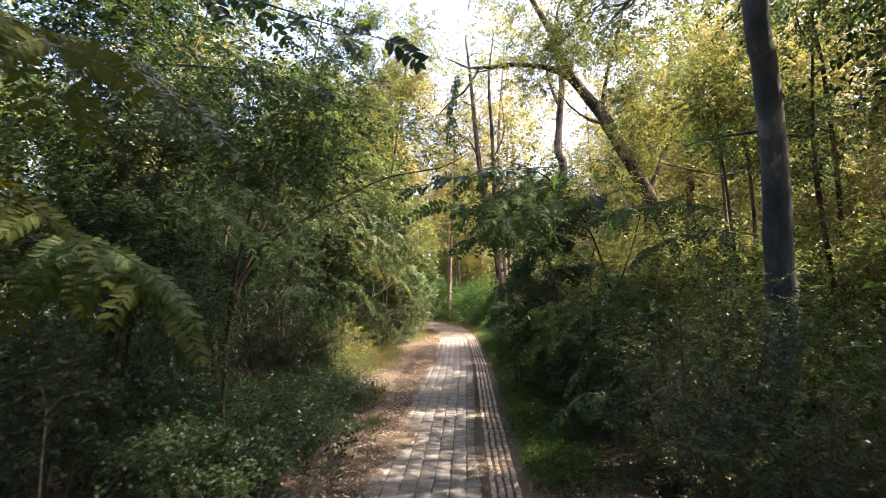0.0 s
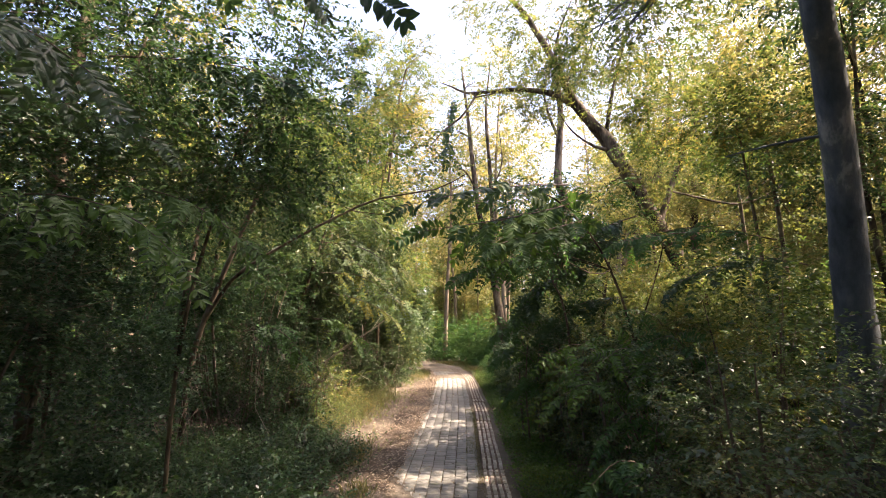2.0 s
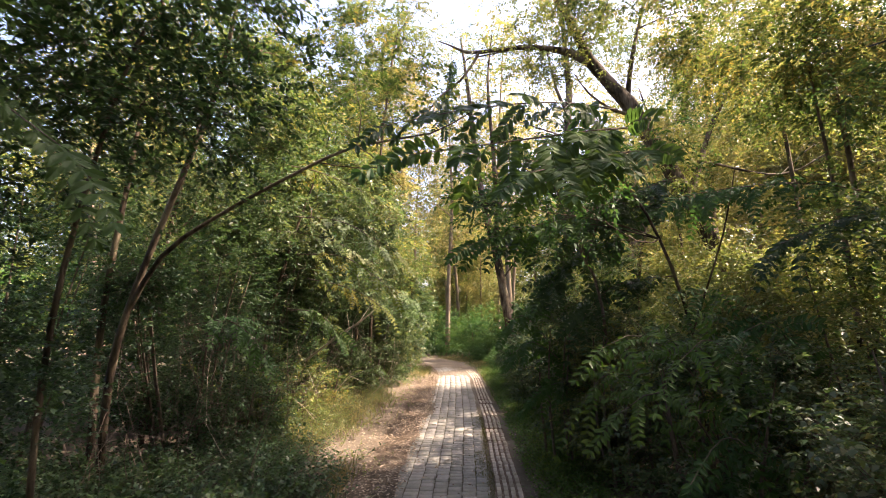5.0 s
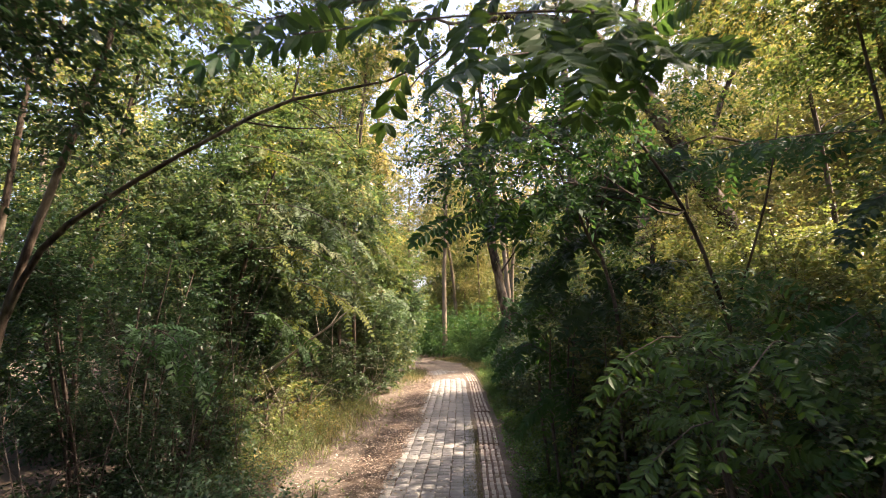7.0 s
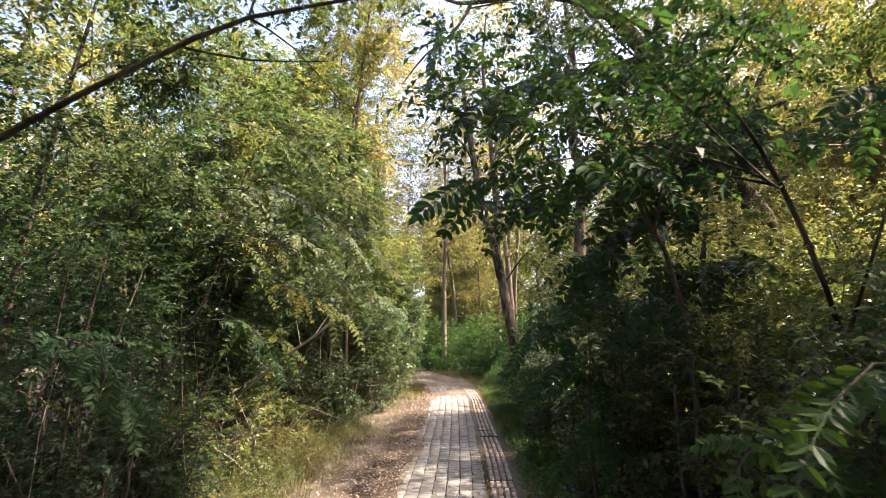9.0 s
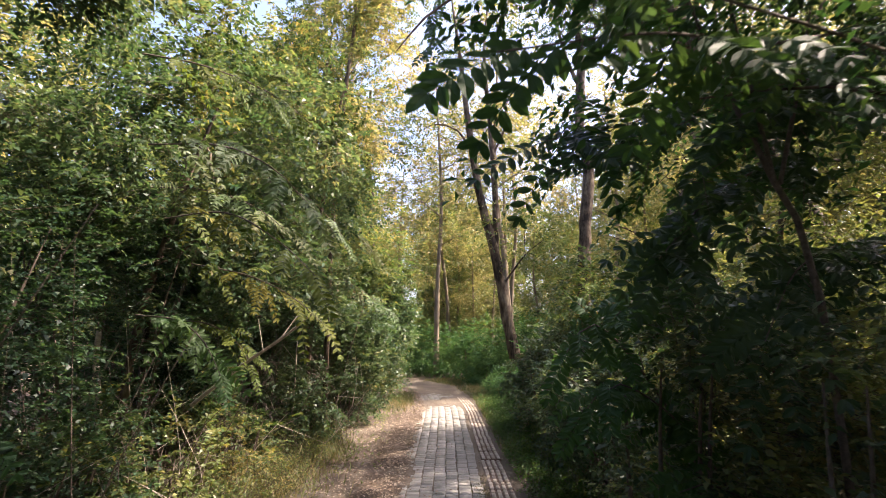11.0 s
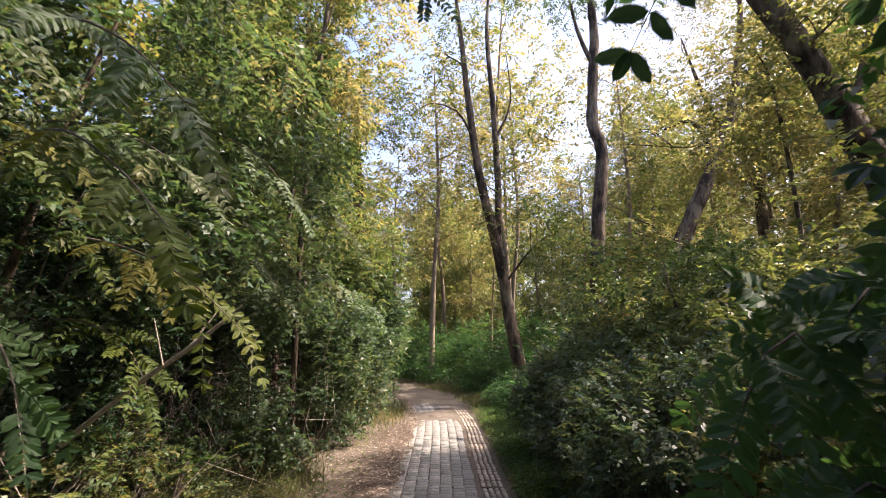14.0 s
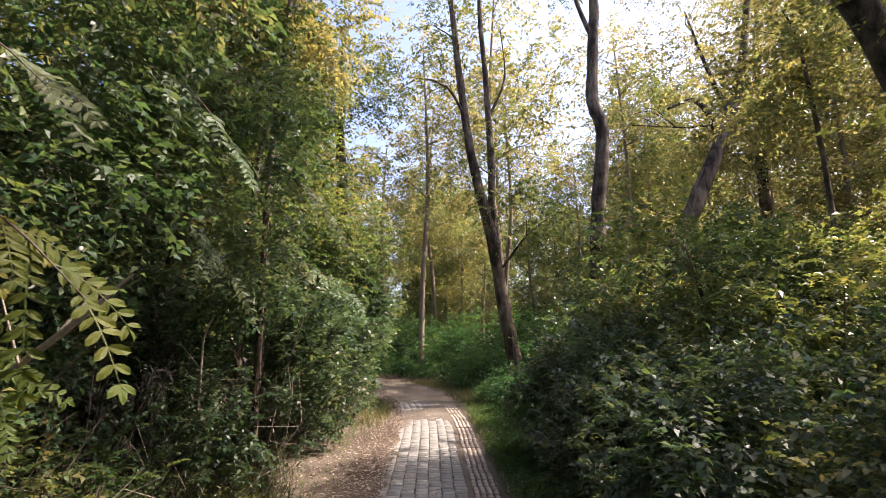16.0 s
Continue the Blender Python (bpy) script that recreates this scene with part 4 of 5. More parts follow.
# ---------- boughs and fronds that reach out ----------
OVER_PATH, ON_BANK, BY_PATH = (-0.2, -0.9, 0.0), (0.65, -0.6, 0.0), (-0.55, -0.65, 0.0)      # the open side that the leaves turn to
HANG, FERN, LEFT_GREEN, LEFT_LIME = "dark leafy bough hanging over the path", "green feathered fronds drooping beside the path", "green feathered fronds over the verge", "yellow-green feathered fronds over the verge"
BOUGHS = [
    # the tree that reaches over the path, shade put into its darker leaf colours
    ("hanging_bough", HANG, [(1.9, 7.4, 3.3, 0.02), (1.2, 7.2, 3.0, 0.014), (0.7, 6.95, 2.8, 0.009), (0.4, 6.8, 2.6, 0.004)], LEAF_DARK_AND_SHADED, 26, 0.28, 0.062, OVER_PATH),
    ("hanging_bough", HANG, [(1.8, 7.4, 2.7, 0.018), (1.2, 7.1, 2.45, 0.012), (0.7, 6.8, 2.3, 0.008), (0.25, 6.6, 2.13, 0.004)], LEAF_GREEN_AND_SHADED, 15, 0.28, 0.06, OVER_PATH),
    ("hanging_bough", "broad-leaved green bough hanging low over the path", [(1.25, 5.5, 2.7, 0.014), (0.85, 5.0, 2.5, 0.011), (0.4, 4.75, 2.36, 0.008), (-0.1, 4.65, 2.26, 0.004)], LEAF_GREEN_AND_SHADED, 15, 0.24, 0.068, OVER_PATH),
    ("hanging_bough", "broad-leaved green bough hanging low over the path", [(1.3, 5.3, 2.5, 0.014), (0.95, 4.95, 2.36, 0.011), (0.65, 4.75, 2.25, 0.008), (0.42, 4.6, 2.16, 0.004)], LEAF_GREEN_AND_SHADED, 12, 0.22, 0.066, OVER_PATH),
    ("hanging_bough", "broad-leaved dark bough hanging low over the path", [(1.2, 5.7, 2.9, 0.014), (0.7, 5.3, 2.78, 0.011), (0.2, 5.1, 2.66, 0.008), (-0.3, 5.0, 2.52, 0.004)], LEAF_DARK_AND_SHADED, 13, 0.24, 0.066, OVER_PATH),
    ("hanging_bough", "locust bough beside the path, leaf colour darkened for shade", [(2.1, 8.0, 2.9, 0.018), (1.6, 7.9, 2.75, 0.012), (1.1, 7.8, 2.5, 0.008), (0.6, 7.7, 2.35, 0.004)], LEAF_DARK_AND_SHADED, 34, 0.32, 0.062, OVER_PATH),
    ("hanging_bough", "locust bough beside the path, leaf colour darkened for shade", [(2.2, 8.1, 2.4, 0.018), (1.8, 8.0, 2.35, 0.012), (1.4, 7.9, 2.15, 0.008), (1.1, 7.8, 1.85, 0.004)], LEAF_DARK_AND_SHADED, 34, 0.3, 0.062, OVER_PATH),
    ("hanging_bough", "locust bough beside the path, leaf colour darkened for shade", [(2.6, 8.2, 2.0, 0.018), (2.1, 8.0, 1.95, 0.012), (1.7, 7.8, 1.8, 0.008), (1.4, 7.6, 1.5, 0.004)], LEAF_DARK_AND_SHADED, 34, 0.3, 0.06, OVER_PATH),
    ("hanging_bough", "locust bough beside the path, leaf colour darkened for shade", [(2.7, 8.0, 3.1, 0.018), (2.3, 7.9, 2.95, 0.012), (1.9, 7.8, 2.75, 0.008), (1.5, 7.7, 2.5, 0.004)], LEAF_DARK_AND_SHADED, 34, 0.3, 0.06, OVER_PATH),
    ("hanging_bough", "locust bough beside the path, leaf colour darkened for shade", [(2.6, 8.0, 2.7, 0.018), (2.1, 7.8, 2.7, 0.012), (1.7, 7.65, 2.6, 0.008), (1.3, 7.55, 2.35, 0.004)], LEAF_DARK_AND_SHADED, 34, 0.3, 0.06, OVER_PATH),
    ("hanging_bough", "green bough leaning over the guide strip, leaf colour darkened for shade", [(1.7, 8.4, 0.5, 0.018), (1.2, 8.25, 1.3, 0.012), (0.9, 8.12, 1.58, 0.008), (0.74, 8.05, 1.45, 0.004)], LEAF_GREEN_AND_SHADED, 26, 0.24, 0.05, OVER_PATH),
    ("hanging_bough", "green bough leaning over the guide strip, leaf colour darkened for shade", [(1.8, 8.3, 0.3, 0.018), (1.4, 8.2, 1.0, 0.012), (1.0, 8.1, 1.3, 0.008), (0.78, 8.05, 1.15, 0.004)], LEAF_GREEN_AND_SHADED, 26, 0.24, 0.05, OVER_PATH),
    ("hanging_bough", "green bough leaning over the guide strip, leaf colour darkened for shade", [(1.9, 8.3, 1.3, 0.018), (1.5, 8.2, 1.7, 0.012), (1.2, 8.15, 1.75, 0.008), (1.0, 8.1, 1.62, 0.004)], LEAF_GREEN_AND_SHADED, 26, 0.24, 0.05, OVER_PATH),
    ("hanging_bough", "green bough leaning over the guide strip, leaf colour darkened for shade", [(1.9, 8.1, 0.2, 0.018), (1.6, 8.0, 0.7, 0.012), (1.25, 7.9, 0.9, 0.008), (0.95, 7.85, 0.75, 0.004)], LEAF_GREEN_AND_SHADED, 24, 0.24, 0.05, OVER_PATH),
    # feathered sprouts at the right edge; the shaded ones have a darkened leaf colour
    ("frond_bough", FERN, [(2.1, 6.3, 0.3, 0.014), (1.75, 6.0, 1.1, 0.011), (1.3, 5.75, 1.42, 0.008), (0.98, 5.55, 1.36, 0.004)], LEAF_FROND, 16, 0.32, 0.048, BY_PATH),
    ("frond_bough", FERN, [(2.0, 6.0, 0.2, 0.014), (1.65, 5.75, 0.85, 0.011), (1.3, 5.55, 1.1, 0.008), (1.0, 5.4, 1.0, 0.004)], LEAF_FROND, 16, 0.32, 0.048, BY_PATH),
    ("frond_bough", FERN, [(2.3, 6.2, 0.4, 0.014), (2.0, 5.9, 1.15, 0.011), (1.65, 5.6, 1.4, 0.008), (1.35, 5.35, 1.3, 0.004)], LEAF_FROND, 16, 0.32, 0.048, BY_PATH),
    ("frond_bough", FERN, [(2.1, 5.7, 0.2, 0.014), (1.8, 5.5, 0.75, 0.011), (1.5, 5.25, 0.9, 0.008), (1.25, 5.1, 0.72, 0.004)], LEAF_GREEN_AND_SHADED, 14, 0.3, 0.047, BY_PATH),
    ("frond_bough", FERN, [(2.6, 6.3, 0.5, 0.014), (2.4, 6.0, 1.25, 0.011), (2.1, 5.7, 1.5, 0.008), (1.8, 5.5, 1.45, 0.004)], LEAF_GREEN_AND_SHADED, 16, 0.32, 0.048, BY_PATH),
    ("frond_bough", FERN, [(2.0, 6.6, 0.3, 0.014), (1.6, 6.4, 0.95, 0.011), (1.25, 6.25, 1.15, 0.008), (1.0, 6.15, 0.95, 0.004)], LEAF_FROND, 14, 0.3, 0.047, BY_PATH),
    ("frond_bough", FERN, [(1.9, 5.2, 0.1, 0.012), (1.6, 5.1, 0.5, 0.01), (1.35, 5.0, 0.6, 0.008), (1.1, 4.9, 0.45, 0.004)], LEAF_GREEN_AND_SHADED, 12, 0.28, 0.054, BY_PATH),
    ("frond_bough", FERN, [(2.9, 7.3, 0.6, 0.014), (2.6, 7.0, 1.5, 0.011), (2.3, 6.7, 1.75, 0.008), (2.0, 6.4, 1.7, 0.004)], LEAF_GREEN_AND_SHADED, 16, 0.34, 0.047, BY_PATH),
    # the bank at the start
    ("frond_bough", LEFT_LIME, [(-2.2, 2.3, 2.0, 0.012), (-1.8, 2.05, 1.95, 0.009), (-1.5, 1.95, 1.82, 0.006), (-1.3, 1.88, 1.7, 0.003)], LEAF_GOLD, 12, 0.22, 0.046, ON_BANK),
    ("frond_bough", LEFT_GREEN, [(-2.0, 2.5, 1.75, 0.012), (-1.5, 2.2, 1.74, 0.009), (-1.2, 2.0, 1.66, 0.006), (-0.98, 1.88, 1.56, 0.003)], LEAF_FROND, 14, 0.22, 0.046, ON_BANK),
    ("frond_bough", LEFT_LIME, [(-1.9, 2.4, 1.6, 0.012), (-1.45, 2.1, 1.64, 0.009), (-1.15, 1.95, 1.58, 0.006), (-0.92, 1.82, 1.46, 0.003)], LEAF_GOLD, 12, 0.22, 0.046, ON_BANK),
    ("frond_bough", LEFT_LIME, [(-1.8, 1.7, 2.45, 0.012), (-1.35, 1.5, 2.35, 0.009), (-1.1, 1.4, 2.22, 0.006), (-0.95, 1.35, 2.05, 0.003)], LEAF_GOLD, 12, 0.2, 0.044, ON_BANK),
    ("frond_bough", LEFT_GREEN, [(-2.3, 3.3, 2.1, 0.012), (-1.8, 3.2, 2.15, 0.009), (-1.35, 3.1, 2.05, 0.006), (-1.05, 3.0, 1.85, 0.003)], LEAF_FROND, 14, 0.25, 0.046, ON_BANK),
    ("frond_bough", LEFT_GREEN, [(-2.6, 4.4, 2.5, 0.012), (-2.0, 4.2, 2.45, 0.009), (-1.5, 4.0, 2.3, 0.006), (-1.1, 3.9, 2.05, 0.003)], LEAF_GREEN_AND_SHADED, 16, 0.28, 0.055, ON_BANK),
    ("hanging_bough", "dark leafy bough above the bank", [(-1.9, 3.4, 3.6, 0.018), (-1.2, 3.2, 3.35, 0.012), (-0.7, 3.1, 3.15, 0.008), (-0.27, 3.03, 3.0, 0.004)], LEAF_DARK_AND_SHADED, 9, 0.24, 0.07, OVER_PATH),
    ("hanging_bough", "dark leafy bough above the bank", [(-2.4, 4.5, 3.5, 0.018), (-1.8, 4.35, 3.4, 0.012), (-1.35, 4.25, 3.3, 0.008), (-0.95, 4.16, 3.12, 0.004)], LEAF_DARK_AND_SHADED, 12, 0.24, 0.06, OVER_PATH),
    ("hanging_bough", "dark leafy bough above the bank", [(-2.5, 3.0, 3.0, 0.018), (-2.0, 2.9, 2.85, 0.012), (-1.6, 2.8, 2.7, 0.008), (-1.3, 2.75, 2.5, 0.004)], LEAF_DARK_AND_SHADED, 16, 0.26, 0.055, ON_BANK),
    ("hanging_bough", "dark leafy bough above the bank", [(-2.9, 4.2, 2.9, 0.018), (-2.4, 4.0, 2.85, 0.012), (-2.0, 3.9, 2.75, 0.008), (-1.6, 3.8, 2.6, 0.004)], LEAF_DARK_AND_SHADED, 18, 0.28, 0.055, ON_BANK),
    # the sunlit bank further on
    ("frond_bough", LEFT_LIME, [(-1.95, 9.6, 2.45, 0.014), (-1.25, 9.0, 2.35, 0.011), (-0.8, 8.65, 2.1, 0.008), (-0.52, 8.45, 1.86, 0.003)], LEAF_GOLD, 14, 0.27, 0.045, ON_BANK),
    ("frond_bough", LEFT_LIME, [(-1.9, 10.0, 2.15, 0.014), (-1.35, 9.7, 2.02, 0.011), (-0.95, 9.5, 1.85, 0.008), (-0.66, 9.42, 1.62, 0.003)], LEAF_GOLD, 14, 0.28, 0.046, ON_BANK),
    ("frond_bough", LEFT_LIME, [(-2.3, 10.6, 1.7, 0.014), (-1.9, 10.4, 1.66, 0.011), (-1.6, 10.3, 1.5, 0.008), (-1.42, 10.2, 1.28, 0.003)], LEAF_GOLD, 12, 0.28, 0.046, ON_BANK),
    ("frond_bough", LEFT_GREEN, [(-1.9, 9.2, 2.9, 0.014), (-1.3, 8.95, 2.8, 0.011), (-0.9, 8.8, 2.6, 0.008), (-0.65, 8.75, 2.35, 0.003)], LEAF_LOCUST, 14, 0.27, 0.055, ON_BANK),
    ("frond_bough", LEFT_GREEN, [(-2.0, 9.4, 1.7, 0.014), (-1.6, 9.2, 1.65, 0.011), (-1.35, 9.05, 1.5, 0.008), (-1.2, 8.95, 1.3, 0.003)], LEAF_GREEN_AND_SHADED, 12, 0.28, 0.055, ON_BANK),
    ("frond_bough", LEFT_LIME, [(-2.4, 11.3, 3.3, 0.014), (-1.7, 11.0, 3.2, 0.011), (-1.1, 10.8, 2.9, 0.008), (-0.75, 10.7, 2.5, 0.003)], LEAF_LOCUST, 18, 0.28, 0.045, ON_BANK),
    ("frond_bough", LEFT_LIME, [(-2.6, 10.3, 2.9, 0.014), (-1.9, 10.0, 2.8, 0.011), (-1.35, 9.8, 2.6, 0.008), (-0.95, 9.6, 2.3, 0.003)], LEAF_LOCUST, 18, 0.28, 0.045, ON_BANK),
    ("frond_bough", LEFT_LIME, [(-2.0, 9.2, 3.6, 0.014), (-1.5, 9.1, 3.45, 0.011), (-1.0, 9.0, 3.2, 0.008), (-0.68, 8.95, 2.94, 0.003)], LEAF_GOLD, 16, 0.28, 0.045, ON_BANK),
    ("frond_bough", LEFT_LIME, [(-2.4, 12.2, 2.7, 0.014), (-1.9, 12.0, 2.6, 0.011), (-1.4, 11.8, 2.3, 0.008), (-1.05, 11.7, 1.9, 0.003)], LEAF_LOCUST, 18, 0.3, 0.046, ON_BANK),
    ("frond_bough", LEFT_LIME, [(-2.2, 13.4, 3.4, 0.014), (-1.6, 13.2, 3.3, 0.011), (-1.0, 13.0, 3.0, 0.008), (-0.6, 12.9, 2.6, 0.003)], LEAF_LOCUST, 18, 0.32, 0.06, ON_BANK),
    ("frond_bough", LEFT_LIME, [(-1.9, 14.8, 2.6, 0.014), (-1.4, 14.6, 2.5, 0.011), (-0.9, 14.4, 2.2, 0.008), (-0.55, 14.3, 1.9, 0.003)], LEAF_LOCUST, 18, 0.32, 0.06, ON_BANK),
    ("frond_bough", LEFT_GREEN, [(-2.6, 8.0, 1.5, 0.014), (-2.2, 7.9, 1.55, 0.011), (-1.9, 7.8, 1.4, 0.008), (-1.7, 7.7, 1.15, 0.003)], LEAF_GREEN_AND_SHADED, 14, 0.3, 0.056, ON_BANK),
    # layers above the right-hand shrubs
    ("hanging_bough", "blue-green layered bough above the shrubs", [(3.9, 6.9, 2.6, 0.018), (3.2, 6.7, 2.65, 0.012), (2.5, 6.6, 2.6, 0.008), (1.95, 6.5, 2.5, 0.004)], LEAF_GREEN_AND_SHADED, 24, 0.3, 0.05, BY_PATH),
    ("hanging_bough", "blue-green layered bough above the shrubs", [(3.7, 7.6, 2.9, 0.018), (3.2, 7.5, 2.85, 0.012), (2.7, 7.4, 2.75, 0.008), (2.2, 7.3, 2.6, 0.004)], LEAF_GREEN_AND_SHADED, 22, 0.3, 0.05, BY_PATH),
    ("hanging_bough", "blue-green layered bough above the shrubs", [(3.6, 6.0, 2.2, 0.018), (3.1, 5.9, 2.25, 0.012), (2.6, 5.8, 2.15, 0.008), (2.2, 5.7, 2.0, 0.004)], LEAF_DARK_AND_SHADED, 22, 0.3, 0.05, BY_PATH),
    ("hanging_bough", "dark leafy twig hanging from the bare limb", [(0.3, 12.5, 7.0, 0.008), (0.22, 12.5, 6.4, 0.006), (0.15, 12.5, 5.8, 0.005), (0.12, 12.45, 5.3, 0.003)], LEAF_DARK_AND_SHADED, 18, 0.3, 0.07, OVER_PATH),
]
for i, (nm, lab, ln, mat, fr, fl, lf, face) in enumerate(BOUGHS):
    spray_branch(nm, lab, [(x, y, z, r * 0.5) for x, y, z, r in ln], mat, fr, fl, lf, face, seed=200 + i)

plant("sapling", "thin forked sapling with bare lower stems", "sapling", (1.75, 7.7, 0.0),
      [[(1.75, 7.7, -0.05, 0.018), (1.6, 7.55, 1.66, 0.015), (1.44, 7.5, 2.11, 0.013), (1.27, 7.5, 2.54, 0.01), (1.15, 7.5, 2.95, 0.005)],
       [(1.44, 7.5, 2.11, 0.01), (1.4, 7.5, 2.41, 0.009), (1.3, 7.45, 2.9, 0.004)], [(1.46, 7.5, 2.1, 0.01), (1.59, 7.5, 2.53, 0.008), (1.7, 7.5, 2.95, 0.004)]], [],
      [(1.35, 7.5, 3.1, 0.6, 0.5, 0.4, 90)], LEAF_DARK_AND_SHADED, 0.05, k=10, twig=0.25, seed=19, sides=6, bark=TWIG, stem_name="stem", crown_name="foliage", branching=2, limb_r=0.006)

# ---------- dead wood on the bank ----------
def dead_stick(name, label, main, sides_):
    o = np.array(main[0][:3], float)
    root = thing(name, tuple(o), label, "dead branch")
    v, q = tube(main, 7, 0.08, 0.08, np.random.default_rng(9))
    part("stem", quad_mesh("stem", v - o, q, DEADWOOD, True), root)
    for ln in sides_:
        v, q = tube(ln, 5, 0.05, 0.06, np.random.default_rng(10))
        part("side_twig", quad_mesh("side_twig", v - o, q, DEADWOOD, True), root)


dead_stick("dead_branch", "broken dead branch leaning out of the bank", [(-2.0, 10.4, 0.95, 0.018), (-1.5, 10.2, 1.3, 0.015), (-1.1, 10.05, 1.55, 0.012), (-0.85, 10.0, 1.75, 0.005)],
           [[(-1.15, 10.06, 1.52, 0.007), (-1.0, 10.1, 1.75, 0.003)], [(-1.3, 10.1, 1.42, 0.006), (-1.32, 10.0, 1.68, 0.003)]])
dead_stick("broken_stem", "pale broken upright stem in the brush", [(-2.62, 10.2, 0.0, 0.035), (-2.66, 10.2, 0.8, 0.032), (-2.72, 10.18, 1.35, 0.028), (-2.7, 10.15, 1.6, 0.02)], [[(-2.7, 10.2, 1.2, 0.012), (-2.5, 10.1, 1.5, 0.005)]])
dead_stick("bare_twig", "bare forked grey twig rising from the bank", [(-1.8, 2.45, 0.3, 0.006), (-1.78, 2.42, 0.8, 0.005), (-1.76, 2.4, 1.0, 0.004), (-1.82, 2.4, 1.18, 0.002)], [[(-1.76, 2.4, 0.98, 0.004), (-1.66, 2.38, 1.08, 0.002)], [(-1.8, 2.4, 1.12, 0.003), (-1.86, 2.4, 1.25, 0.002)]])
dead_stick("dead_sapling", "pale thin dead sapling stem by the shrubs", [(-1.75, 12.9, 0.4, 0.012), (-1.72, 12.9, 1.0, 0.01), (-1.7, 12.88, 1.5, 0.008), (-1.6, 12.85, 1.7, 0.003)], [[(-1.71, 12.9, 1.2, 0.006), (-1.9, 12.85, 1.45, 0.003)]])
rng = np.random.default_rng(77)
o = np.array([-2.08, 12.8, 0.0])
root = thing("dead_leaf_tuft", tuple(o), "pale dried tuft of hanging dead leaves", "dead leaves")
v, q = tube([(0, 0, -0.02, 0.012), (0.02, 0, 0.6, 0.01), (0.0, -0.02, 1.15, 0.006)], 6, 0.05, 0.1, rng)
part("stem", quad_mesh("stem", v, q, DEADWOOD, True), root)
b0 = np.array([0, 0, 1.12]) + rng.normal(size=(70, 3)) * np.array([0.08, 0.06, 0.06])
w0 = unit(rng.normal(size=(70, 3)) * 0.5 + np.array([0.3, -0.3, -0.6]))
v, q = leaflets(b0, w0, unit(rng.normal(size=(70, 3))), rng.uniform(0.08, 0.2, 70), rng.uniform(0.015, 0.03, 70))
tagged(part("dead_leaves", quad_mesh("dead_leaves", v, q, DEADWOOD), root), kind="stuff")

# ---------- woods beyond the bend ----------
FAR_KINDS = []
for i, mat in enumerate((LEAF_LIME, LEAF_YELLOW, LEAF_SHRUB, LEAF_YELLOW)):
    rng = np.random.default_rng(300 + i)
    X = 300 + 20 * i
    thin = i == 3
    FAR_KINDS.append(plant("woodland_tree", ("yellow-green", "autumn yellow", "green", "thin-leaved yellow")[i] + " tree with a slim trunk in the woods", "tree", (X, 400, 0),
          [(X, 400, -0.2, 0.12), (X + 0.1, 400, 3.0, 0.085), (X + 0.35, 400.1, 6, 0.065), (X + 0.1, 400, 10.5, 0.02)], [],
          [(X + rng.uniform(-1.1, 1.1), 400 + rng.uniform(-1, 1), z, 1.7, 1.7, 1.2, 130 if thin else 260) for z in (2.6, 4.2, 5.8, 7.4, 9.0, 10.2)[(2 if thin else 0):]], mat, 0.15, k=7, twig=0.5, seed=310 + i, sides=7,
          cut=0.3, bark=PALE_BARK, group="trees of the woods", with_twigs=thin))
UNDER = plant("undergrowth_shrub", "broad green undergrowth shrub at the bend", "shrub", (380, 400, 0), [[(380, 400, -0.05, 0.03), (380.1, 400, 1.0, 0.01)]], [],
              [(380, 400, 0.75, 1.5, 1.4, 0.95, 700)], LEAF_GREEN_AND_SHADED, 0.085, k=9, twig=0.35, droop=0.1, seed=330, branching=4, cut=-0.3, sides=5, shell=0.3, stem_name="stem", crown_name="foliage", group="undergrowth", with_twigs=False)
COARSE = plant("woodland_tree", "distant hazy yellow-green tree of the woods", "tree", (420, 400, 0), [(420, 400, -0.2, 0.2), (420.1, 400, 5, 0.13), (420, 400, 11, 0.03)], [],
               [(420 + dx, 400, z, 2.2, 2.2, 1.8, 260) for dx, z in ((0.5, 1.6), (-0.6, 3.6), (0.7, 6.0), (-0.3, 8.4), (0.2, 10.4))], LEAF_LIME, 0.3, k=6, twig=0.9, seed=340, sides=6, cut=-0.05, group="trees of the woods", with_twigs=False)
KINDS = FAR_KINDS + [UNDER, COARSE]


def put(kind_i, x, y, s, turn, h=1.0):
    ob = copy_thing(KINDS[kind_i], pose(x, y, 0, 0, 0, turn))
    ob.scale = (s, s, s * h)
    return ob


rng = np.random.default_rng(5)
